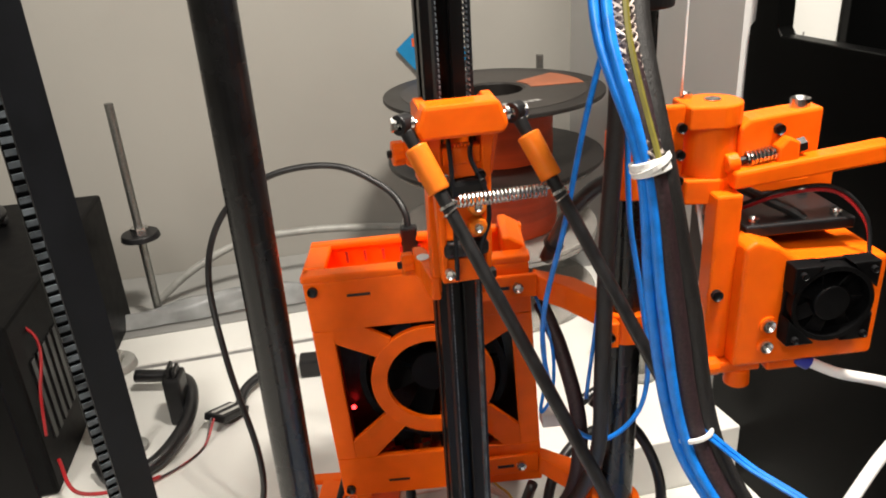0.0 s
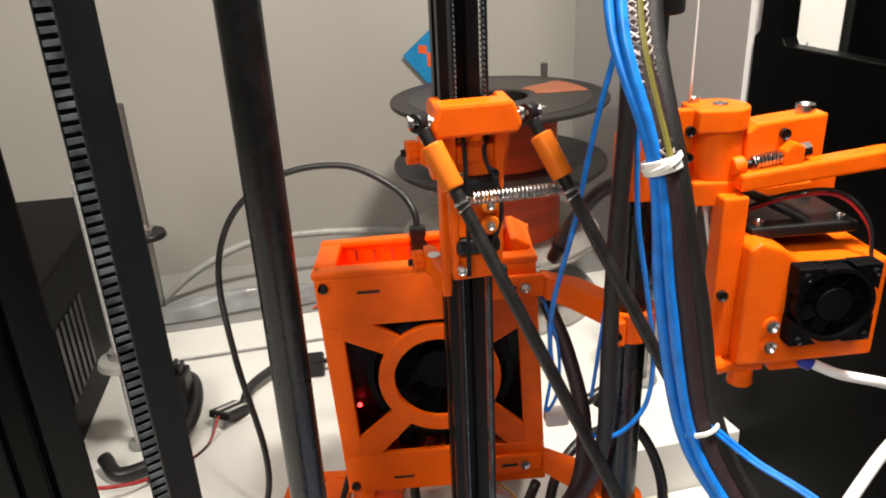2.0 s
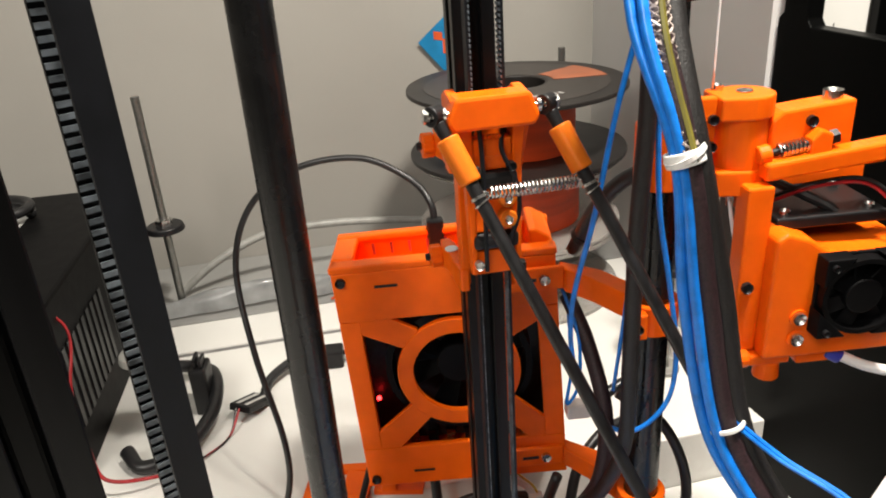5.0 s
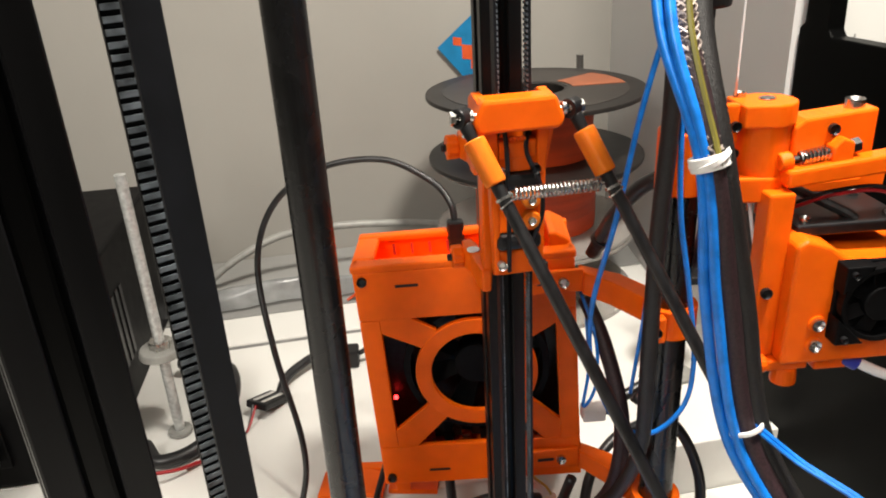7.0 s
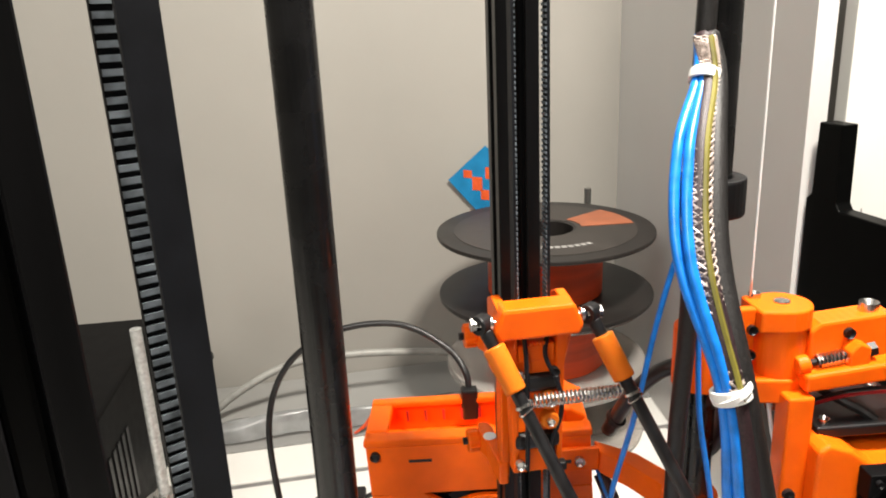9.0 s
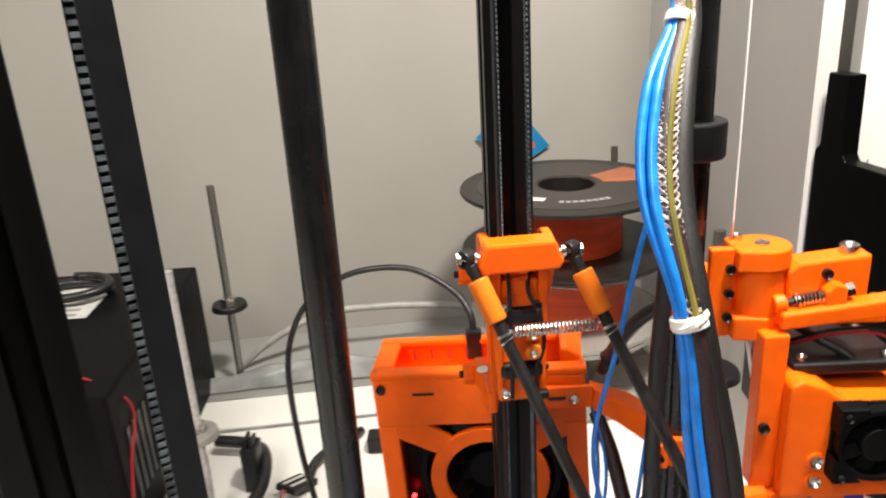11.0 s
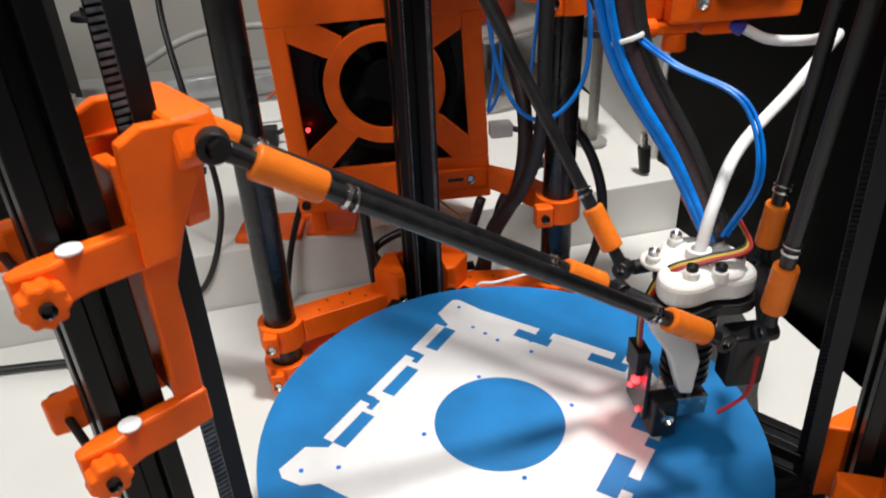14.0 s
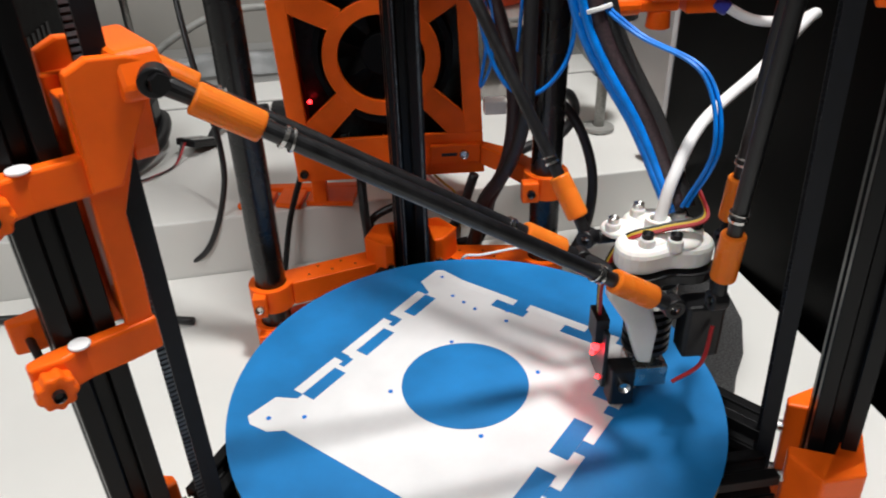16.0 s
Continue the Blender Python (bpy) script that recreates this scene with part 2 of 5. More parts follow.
TURN_SHELF = Matrix.Translation((0, 0.408, 0)) @ Matrix.Rotation(math.atan(SLOPE), 4, "Z")
table = slab("table", (-1.1, -0.75, -0.03), (0.2445, 0.0, 0.0), LAMINATE, "white laminate table top under the printer", 0.0015, TURN_SHELF)
shelf = slab("shelf", (-1.1, 0.001, -0.03), (0.252, 0.236, 0.045), LAMINATE, "raised white laminate shelf board behind the printer", 0.0012, TURN_SHELF)
shelf_back = slab("shelf_back_board", (-1.1, 0.245, -0.03), (0.285, 0.300, 0.0445), LAMINATE, "second white shelf board behind a joint", 0.0012, TURN_SHELF)
slab("shelf_joint", (-1.1, 0.2362, -0.03), (0.285, 0.2448, 0.0425), GAP, "grey joint strip between the shelf boards", 0, TURN_SHELF)
slab("shelf_rear_strip", (-1.1, 0.3004, -0.03), (0.285, 0.4478, 0.0455), GREYBOARD, "grey rear strip of the shelf along the wall", 0.001, TURN_SHELF)
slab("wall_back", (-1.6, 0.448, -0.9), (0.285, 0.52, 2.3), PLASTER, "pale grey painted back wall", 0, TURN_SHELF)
slab("wall_side", (0.2275, 0.474, 0.0455), (0.2405, 0.95, 2.3), SIDEPAINT, "pale grey side board beside the shelf")
slab("wall_left", (-1.6, -2.2, -0.9), (-1.55, 1.1, 2.3), PLASTER, "plain pale wall closing the room")
slab("wall_rear", (-1.6, -2.25, -0.9), (1.6, -2.2, 2.3), PLASTER, "plain pale wall behind the viewer")
slab("wall_right", (1.55, -2.2, -0.9), (1.6, 1.1, 2.3), PLASTER, "plain pale wall closing the room")
slab("wall_far", (0.2405, 1.0, -0.9), (1.6, 1.05, 2.3), PLASTER, "plain wall beyond the side board")
slab("floor", (-1.6, -2.25, -0.95), (1.6, 1.1, -0.9), CARPET, "dark floor below the bench")
slab("ceiling", (-1.6, -2.25, 2.3), (1.6, 1.1, 2.35), CEIL, "white painted ceiling")

# ---- black panel and white board at the side of the bench ----
panel = thing("black_board", "glossy black upright board beside the white table", "panel")
PM = Matrix.Translation((0.2450, 0.4626, 0)) @ Matrix.Rotation(math.atan2(-0.23, 0.052), 4, "Z")
part("board", prism([(-0.012, -0.5), (0.75, -0.5), (0.75, 0.322), (0.016, 0.331), (0.013, 0.335), (0.012, 0.384), (-0.007, 0.384), (-0.008, 0.338), (-0.012, 0.334)], 0.012, PM @ Matrix.Rotation(radians(90), 4, "X")), GLOSSBLACK, panel, bevel=0.001)
part("hairline_seam", box((0.022, -0.0012, 0.285), (0.0226, -0.0004, 0.333), PM), INK, panel)
white_board = thing("white_board", "bright white upright board behind the black panel", "board")
part("board", box((0.272, 0.505, -0.3), (0.313, 0.520, 0.75)), LAMINATE, white_board, bevel=0.001)
black_post = thing("black_post", "black upright board edge beside the white board", "board")
part("board", box((0.3135, 0.495, -0.3), (0.62, 0.505, 0.9)), GLOSSBLACK, black_post, bevel=0.001)

# ---- the printer's frame ----
CX, CY, BEDZ = 0.0412, 0.1878, 0.055
AZ = {"back": 96.0, "near_a": 214.0, "near_b": 334.5}


# foot of each upright on the table, and its slight lean
FEET = {96.0: (0.0172, 0.333, 0.0), 214.0: (-0.0932, 0.1168, 0.0), 334.5: (0.1930, 0.1360, -0.055)}


def tower_pose(az, z=0.0):
    """Local X runs along the frame, local Y points at the bed's middle."""
    a = radians(az)
    u = Vector((-math.cos(a), -math.sin(a), 0))
    x = u.cross(Vector((0, 0, 1)))
    turn = Matrix(((x.x, u.x, 0, 0), (x.y, u.y, 0, 0), (0, 0, 1, 0), (0, 0, 0, 1)))
    px_, py_, lean = FEET[az]
    m = Matrix.Translation((px_, py_, 0)) @ Matrix.Rotation(math.atan(lean), 4, "Y") @ Matrix.Translation((0, 0, z)) @ turn
    return m


def profile(h=0.0092, slot=0.0031, deep=0.0045, lip=0.0018):
    """One slotted extrusion outline, 20 mm square."""
    side = [(-h, -h), (-slot, -h), (-slot, -h + lip), (-slot - 0.0022, -h + lip), (-slot * 0.7, -h + deep + 0.001), (slot * 0.7, -h + deep + 0.001), (slot + 0.0022, -h + lip), (slot, -h + lip), (slot, -h)]
    out = []
    for k in range(4):
        c, s = (1, 0, -1, 0)[k], (0, 1, 0, -1)[k]
        out += [(x * c - y * s, x * s + y * c) for x, y in side]
    return out


frame_thing = thing("printer_frame", "black slotted aluminium printer frame with orange printed corners on the table", "printer frame")
TOPZ = 0.74
for key, az in AZ.items():
    tm = tower_pose(az)
    part("upright", prism(profile(), TOPZ - 0.004, tm @ Matrix.Translation((0, 0, 0.004))), ANOD, frame_thing, "black slotted aluminium upright", bevel=0.0004, segs=1)
    # flared printed corner piece at the foot
    bm = prism([(-0.021, -0.0125), (0.021, -0.0125), (0.030, 0.004), (0.018, 0.017), (0.0125, 0.017), (0.0125, -0.0105), (-0.0125, -0.0105), (-0.0125, 0.017), (-0.018, 0.017), (-0.030, 0.004)], 0.062, tm)
    corner = part("corner_bracket", bm, ORANGE, frame_thing, "orange printed corner bracket", bevel=0.0012)
    for sx in (-1, 1):
        screw_head(tm @ Vector((sx * 0.0155, 0.0172, 0.046)), tm.to_3x3() @ Vector((0, 1, 0)), 0.0027, corner)
        screw_head(tm @ Vector((sx * 0.0155, 0.0172, 0.018)), tm.to_3x3() @ Vector((0, 1, 0)), 0.0027, corner)
    for sx in (-1, 1):
        gus = prism([(0, 0), (0.022, 0), (0, 0.032)], 0.006, tm @ Matrix.Translation((sx * 0.028, 0.006, 0.0)) @ Matrix.Rotation(radians(90), 4, "X") @ Matrix.Diagonal((sx, 1, 1, 1)))
        part("gusset", gus, ORANGE, frame_thing, bevel=0.0008)
names = list(AZ.values())
for i in range(3):
    a, b = tower_pose(names[i]).translation, tower_pose(names[(i + 1) % 3]).translation
    d = (b - a).normalized()
    m = Matrix.Translation(a + d * 0.028) @ d.to_track_quat("Z", "Y").to_matrix().to_4x4()
    for z in (0.014, 0.040):
        part("crossbar", prism(profile(0.0085), (b - a).length - 0.056, Matrix.Translation((0, 0, z)) @ m), ANOD, frame_thing, "black slotted crossbar", bevel=0.0004, segs=1)

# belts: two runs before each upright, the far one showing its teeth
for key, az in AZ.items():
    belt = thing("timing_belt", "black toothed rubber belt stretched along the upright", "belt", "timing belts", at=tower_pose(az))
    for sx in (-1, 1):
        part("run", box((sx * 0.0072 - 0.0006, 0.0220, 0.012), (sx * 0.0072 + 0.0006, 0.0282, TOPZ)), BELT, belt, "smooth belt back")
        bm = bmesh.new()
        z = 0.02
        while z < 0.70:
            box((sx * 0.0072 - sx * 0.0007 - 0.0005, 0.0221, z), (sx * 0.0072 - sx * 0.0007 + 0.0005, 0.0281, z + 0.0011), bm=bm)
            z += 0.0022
        # near_b teeth are coloured black for shade, the other belts take the lit grey
        tagged(part("belt_teeth", bm, BELT if az == AZ["near_b"] else TOOTH, belt, "rows of small teeth, grey or black by how light falls"), kind="stuff")

# ---- the printer's bed ----
bed = thing("print_bed", "round blue print bed with a white printed drawing", "print bed")
bm = cyl((CX, CY, 0.047), (CX, CY, BEDZ - 0.0006), 0.1160, segs=96)
part("plate", bm, YELLOWTAPE, bed, "plate wrapped in yellow insulation at its rim")
part("sheet", cyl((CX, CY, BEDZ - 0.0005), (CX, CY, BEDZ), 0.1163, segs=96), BLUEPAINT, bed, "matte blue printed sheet")
BM = Matrix.Translation((0, 0, BEDZ + 0.0001))


SHEETS = [0]


def sheet_print(name, pts, material, z=0.0):
    SHEETS[0] += 1
    z += 0.000004 * SHEETS[0]
    part(name, prism(pts, 0.00015, BM @ Matrix.Translation((0, 0, z))), material, bed)


BED_AXIS = Vector((-0.0895, -0.107)).normalized()


def bedp(a, b):
    """Along the drawing's long edge from its far corner, and across it."""
    side = Vector((-BED_AXIS.y, BED_AXIS.x))
    return tuple(Vector((0.034, 0.2845)) + 1.02 * a * BED_AXIS + 1.02 * b * side)


def bedpoly(name, pts, material, z=0.0):
    sheet_print(name, [bedp(*p) for p in pts], material, z)


L_EDGE = 0.137
bedpoly("white_plate_drawing", [(-0.007, -0.004), (-0.005, -0.0075), (0.010, -0.0080), (0.016, 0.0022), (L_EDGE - 0.017, 0.0022), (L_EDGE - 0.012, -0.0070), (L_EDGE + 0.004, -0.0085), (L_EDGE + 0.007, -0.004),
                               (L_EDGE + 0.006, 0.006), (L_EDGE + 0.001, 0.012), (L_EDGE + 0.001, 0.112), (L_EDGE - 0.004, 0.124), (0.012, 0.124), (0.001, 0.112), (0.001, 0.05), (-0.0045, 0.012)], WHITEPAINT)
for a0, a1 in ((0.0185, 0.0440), (0.0490, 0.0830), (0.0880, 0.1165)):
    bedpoly("white_tab_drawing", [(a0, -0.0036), (a1, -0.0036), (a1, 0.0023), (a0, 0.0023)], WHITEPAINT)
for a0, a1 in ((0.0190, 0.0385), (0.0445, 0.0520), (0.0560, 0.0780), (0.0840, 0.0910), (0.0940, 0.1165)):
    deep = 0.0090 if a1 - a0 > 0.01 else 0.0052
    bedpoly("blue_notch_drawing", [(a0, 0.0020), (a1, 0.0020), (a1, deep), (a0, deep)], BLUEPAINT, 0.00016)
for b0, b1 in ((0.012, 0.0480), (0.0560, 0.0910), (0.0960, 0.1080)):
    bedpoly("white_tab_drawing", [(-0.0045, b0), (-0.0045, b1), (0.0012, b1), (0.0012, b0)], WHITEPAINT)
for b0, b1 in ((0.0380, 0.0580), (0.0800, 0.1000)):
    bedpoly("blue_notch_drawing", [(0.0012, b0), (0.0012, b1), (0.0075, b1), (0.0075, b0)], BLUEPAINT, 0.00016)
for a0, a1 in ((0.020, 0.044), (0.050, 0.070), (0.078, 0.100), (0.106, 0.122)):
    bedpoly("white_tab_drawing", [(a0, 0.1238), (a1, 0.1238), (a1, 0.1290), (a0, 0.1290)], WHITEPAINT)
for a0, a1 in ((0.026, 0.042), (0.060, 0.084), (0.094, 0.116)):
    bedpoly("blue_notch_drawing", [(a0, 0.1150), (a1, 0.1150), (a1, 0.1240), (a0, 0.1240)], BLUEPAINT, 0.00016)
disc = [(0.0377 + 0.0308 * math.cos(2 * math.pi * k / 64), 0.1912 + 0.0308 * math.sin(2 * math.pi * k / 64)) for k in range(64)]
sheet_print("blue_circle_drawing", disc, BLUEPAINT, 0.00016)
for x, y in ((0.034, 0.285), (-0.055, 0.177), (0.041, 0.1555), (-0.0385, 0.176), (0.0385, 0.265), (0.044, 0.258), (0.0495, 0.251), (0.034, 0.2235), (0.074, 0.195), (0.067, 0.247), (0.065, 0.238), (0.0015, 0.189)):
    dot = [(x + 0.0011 * math.cos(2 * math.pi * k / 16), y + 0.0011 * math.sin(2 * math.pi * k / 16)) for k in range(16)]
    sheet_print("dark_hole_drawing", dot, BLUE, 0.00034)

# ---- the round posts and their clamps ----
POSTS = {"a": (-0.0705, 0.3075), "b": (0.1015, 0.3225)}
for key, (px, py) in POSTS.items():
    post = thing("round_post", "black round tube post standing beside the printer", "post", "round posts")
    part("tube", cyl((px, py, 0.0), (px, py, TOPZ), 0.0092, segs=40), PIPE, post, smooth=False, bevel=0.0008)


def ring_clamp(px, py, z0, z1, r, arm_to, label, slot_side=1):
    c = thing("post_clamp", label, "clamp", "post clamps")
    part("collar", ring((px, py, (z0 + z1) / 2), (0, 0, 1), r, r - 0.0094, z1 - z0), ORANGE, c, bevel=0.0006)
    if arm_to:
        d = Vector((arm_to[0] - px, arm_to[1] - py, 0))
        L = d.length
        m = Matrix.Translation((px, py, z0)) @ d.to_track_quat("X", "Z").to_matrix().to_4x4()
        w = arm_to[2]
        part("arm", prism([(r - 0.002, -0.0085), (r + 0.006, -w), (L, -w), (L, w), (r + 0.006, w), (r - 0.002, 0.0085)], z1 - z0, m), ORANGE, c, bevel=0.0009)
        for k in range(5):
            part("peg_hole", cyl(m @ Vector((r + 0.010 + k * 0.0075, (0.004 if k % 2 else -0.003), z1 - z0 - 0.0002)), m @ Vector((r + 0.010 + k * 0.0075, (0.004 if k % 2 else -0.003), z1 - z0 + 0.0002)), 0.0008, segs=10), BLACK, c)
    ear = Vector((-0.35, -0.94, 0)) * (r + 0.002)
    part("ear", box((px + ear.x - 0.004, py + ear.y - 0.0035, z0 + 0.001), (px + ear.x + 0.004, py + ear.y + 0.005, z1 - 0.001)), ORANGE, c, bevel=0.0008)
    screw_head((px + ear.x, py + ear.y - 0.0036, (z0 + z1) / 2), (0, -1, 0), 0.0026, c)
    return c


ring_clamp(*POSTS["a"], 0.030, 0.046, 0.0135, (0.0, 0.331, 0.0085), "orange printed clamp tying the round post to the printer foot")
ring_clamp(*POSTS["a"], 0.003, 0.018, 0.0135, (0.0, 0.331, 0.0085), "orange printed clamp tying the round post to the printer foot")
ring_clamp(*POSTS["b"], 0.030, 0.044, 0.0135, (0.035, 0.331, 0.011), "orange printed clamp tying the round post to the printer foot")
ring_clamp(*POSTS["b"], 0.003, 0.018, 0.0135, (0.035, 0.331, 0.011), "orange printed clamp tying the round post to the printer foot")
blackring = thing("hose_clamp", "black clamp ring on the round post", "clamp")
part("collar", ring((0.1015, 0.3225, 0.378), (0, 0, 1), 0.0155, 0.0062, 0.017), BLACK, blackring, bevel=0.0012)

# ---- carriages, rods and the print head ----
EFF = Vector((0.1205, 0.1775, 0.1285))


def carriage(az, zj, front):
    m = tower_pose(az, zj)
    c = thing("carriage", "orange printed belt carriage clamped round the black upright", "carriage", "belt carriages", at=m)
    # top bar with chamfered ends, lying before the belts
    bar = prism([(-0.0195, -0.003), (-0.0155, 0.007), (0.0155, 0.007), (0.0195, -0.003), (0.0175, -0.007), (-0.0175, -0.007)], 0.013, Matrix.Translation((0, 0.0395, 0)) @ Matrix.Rotation(radians(90), 4, "X"))
    part("top_bar", bar, ORANGE, c, "bevelled orange top bar", bevel=0.0016)
    # two tapering cheeks with the belts running between them
    for sx in (-1, 1):
        end = -0.074 if front else -0.026
        cheek = prism([(sx * 0.0085, 0.004), (sx * 0.0158, 0.004), (sx * 0.0125, -0.022), (sx * 0.0112, end), (sx * 0.0085, end)], 0.007, Matrix.Translation((0, 0.0345, 0)) @ Matrix.Rotation(radians(90), 4, "X"))
        part("cheek", cheek, ORANGE, c, bevel=0.0008)
        horn = prism([(0.0125, -0.030), (0.021, -0.030), (0.033, -0.007), (0.036, 0.004), (0.030, 0.006), (0.020, 0.007), (0.0135, 0.004)], 0.0045, Matrix.Translation((sx * 0.0145 - 0.00225, 0, 0)) @ Matrix.Rotation(radians(90), 4, "Z") @ Matrix.Rotation(radians(90), 4, "X"))
        part("horn", horn, ORANGE, c, "curved orange horn", bevel=0.0008)
    # back plate against the upright
    part("spine", box((-0.0085, 0.0135, -0.082), (0.0085, 0.0182, -0.006)), ORANGE, c, bevel=0.0008)
    for sx in (-1, 1):
        plate = prism([(0.0115, -0.086), (0.0195, -0.086), (0.0205, -0.060), (0.0205, -0.040), (0.0300, -0.014), (0.0330, -0.002), (0.0125, -0.002)], 0.004, Matrix.Translation((sx * 0.0112 - 0.002, 0, 0)) @ Matrix.Rotation(radians(90), 4, "Z") @ Matrix.Rotation(radians(90), 4, "X"))
        part("side_plate", plate, ORANGE, c, bevel=0.0008)
    if front:
        for z0, z1 in ((-0.0745, -0.0625), (-0.0540, -0.0345), (-0.0258, -0.0195)):
            part("front_web", box((-0.0088, 0.0272, z0), (0.0088, 0.0335, z1)), ORANGE, c, bevel=0.0006)
        part("lower_bar", box((-0.0125, 0.0185, -0.074), (0.0125, 0.0195, -0.062)), ORANGE, c)
        # belt grips between the cheeks
        part("belt_grip", box((-0.0082, 0.027, -0.020), (0.0082, 0.034, -0.012)), ORANGE, c, bevel=0.0008)
        for k in range(5):
            part("grip_tooth", box((-0.0030 + k * 0.0015 - 0.0004, 0.0335, -0.0118), (-0.0030 + k * 0.0015 + 0.0004, 0.0352, -0.0105)), ORANGE, c)
        part("black_insert", box((-0.0104, 0.030, -0.034), (0.0104, 0.0362, -0.0262)), BLACK, c, "black rubber insert", bevel=0.0024)
        part("black_insert", box((-0.0104, 0.030, -0.062), (0.0104, 0.0362, -0.0545)), BLACK, c, "black rubber insert", bevel=0.0024)
        for z in (-0.038, -0.0475):
            part("roller", cyl((-0.005, 0.028, z), (-0.005, 0.038, z), 0.0042, segs=24), AMBER, c, "round orange belt peg", bevel=0.0008)
            screw_head((-0.005, 0.0381, z), (0, 1, 0), 0.0018, c, h=0.0012)
        part("belt_end", tube([(-0.0068, 0.030, -0.006), (-0.0030, 0.0365, -0.016), (-0.0085, 0.0372, -0.030), (-0.0100, 0.037, -0.044), (-0.006, 0.037, -0.058), (-0.0075, 0.036, -0.070)], 0.0011, 6), BELT, c, "black looped belt end")
        part("belt_end", tube([(0.0060, 0.0345, -0.004), (0.0055, 0.037, -0.018), (0.0052, 0.0372, -0.045), (0.005, 0.0355, -0.072)], 0.0011, 6), BELT, c, "black belt run")
        for z, x in ((-0.024, 0.0085), (-0.068, 0.0085), (-0.068, -0.006), (-0.024, -0.007)):
            screw_head((x, 0.0364, z), (0, 1, 0), 0.0021, c, material=STEEL if x > 0 else BLACK)
        part("tie_stub", box((-0.0118, 0.036, -0.0715), (-0.006, 0.0405, -0.0675)), BLACK, c, bevel=0.0008)
    # clamp arms that wrap the upright, with knobs and white caps
    for z in (-0.025, -0.083):
        for sx in (-1, 1):
            a = prism([(0.0205, 0.0), (-0.012, 0.0), (-0.0185, 0.002), (-0.0185, 0.0065), (-0.009, 0.0075), (-0.002, 0.0055), (0.010, 0.0055), (0.0205, 0.0045)], 0.012, Matrix.Translation((sx * 0.0098, 0, z - 0.006)) @ Matrix.Rotation(radians(90), 4, "Z") @ Matrix.Diagonal((1, -sx, 1, 1)))
            part("clamp_arm", a, ORANGE, c, bevel=0.001)
            part("white_cap", cyl((sx * 0.0135, -0.003, z + 0.0061), (sx * 0.0135, -0.003, z + 0.0070), 0.0033, segs=24), WHITEPAINT, c, "white round cap", bevel=0.0003)
        knob = bmesh.new()
        pts = []
        for k in range(36):
            aa = 2 * math.pi * k / 36
            rr = 0.0058 + 0.0006 * math.cos(aa * 9)
            pts.append((rr * math.cos(aa), rr * math.sin(aa)))
        prism(pts, 0.006, Matrix.Translation((0.0170, -0.0135, z - 0.001)) @ Matrix.Rotation(radians(90), 4, "Y"), knob)
        part("knob", knob, ORANGE, c, "scalloped orange thumb knob", bevel=0.0009)
        screw_head((0.0231, -0.0135, z - 0.001), (1, 0, 0), 0.0019, c, material=BLACK)
        part("bolt", cyl((-0.024, -0.0135, z - 0.001), (0.020, -0.0135, z - 0.001), 0.0014, segs=12), BLACK, c)
        part("wheel", cyl((-0.0225, -0.0135, z - 0.001), (-0.0175, -0.0135, z - 0.001), 0.0034, segs=20), BLACK, c, bevel=0.0006)
    # cross bolts for the joints
    part("joint_bolt", cyl((-0.028, 0.034, 0), (0.028, 0.034, 0), 0.0015, segs=12), STEEL, c, "steel joint bolt")
    for sx in (-1, 1):
        part("nut", cyl((sx * 0.0262, 0.034, 0), (sx * 0.0285, 0.034, 0), 0.0030, segs=6), STEEL if front else BLACK, c)
        part("washer", cyl((sx * 0.0192, 0.034, 0), (sx * 0.0207, 0.034, 0), 0.0030, segs=16), STEEL, c)
    return c


def rod(top, low, spring_side=None):
    """One arm of the delta: ball cups, amber sockets and the carbon rod between."""
    r = thing("delta_rod", "black carbon arm with amber printed sockets and ball cups", "rod", "delta rods")
    top, low = Vector(top), Vector(low)
    d = (low - top).normalized()
    L = (low - top).length
    for p, s in ((top, 1), (low, -1)):
        dd = d * s
        cup = part("ball_cup", ring(p, Vector((0, 0, 1)).cross(dd).normalized(), 0.0043, 0.0024, 0.0064, 24), BLACK, r, "black ball cup", bevel=0.0006)
        part("ball", ball(p, 0.0022), STEEL, cup, smooth=True)
        part("stem", cyl(p + dd * 0.0035, p + dd * 0.013, 0.0030, 0.0024, 16), BLACK, r, bevel=0.0004)
        part("socket", cyl(p + dd * 0.0105, p + dd * 0.031, 0.0049, 0.0047, 28), AMBER, r, "amber printed socket", bevel=0.0009)
        part("wire_wrap", ring(p + dd * 0.0375, dd, 0.0036, 0.0006, 0.0012, 20), STEEL, r, "twisted wire wrap")
        part("wire_wrap", ring(p + dd * 0.0400, dd + Vector((0.15, 0.1, 0.1)), 0.0037, 0.0006, 0.0007, 20), STEEL, r, "twisted wire wrap")
    part("tube", cyl(top + d * 0.030, low - d * 0.030, 0.00285, segs=20), CARBON, r, "black carbon tube")
    return r


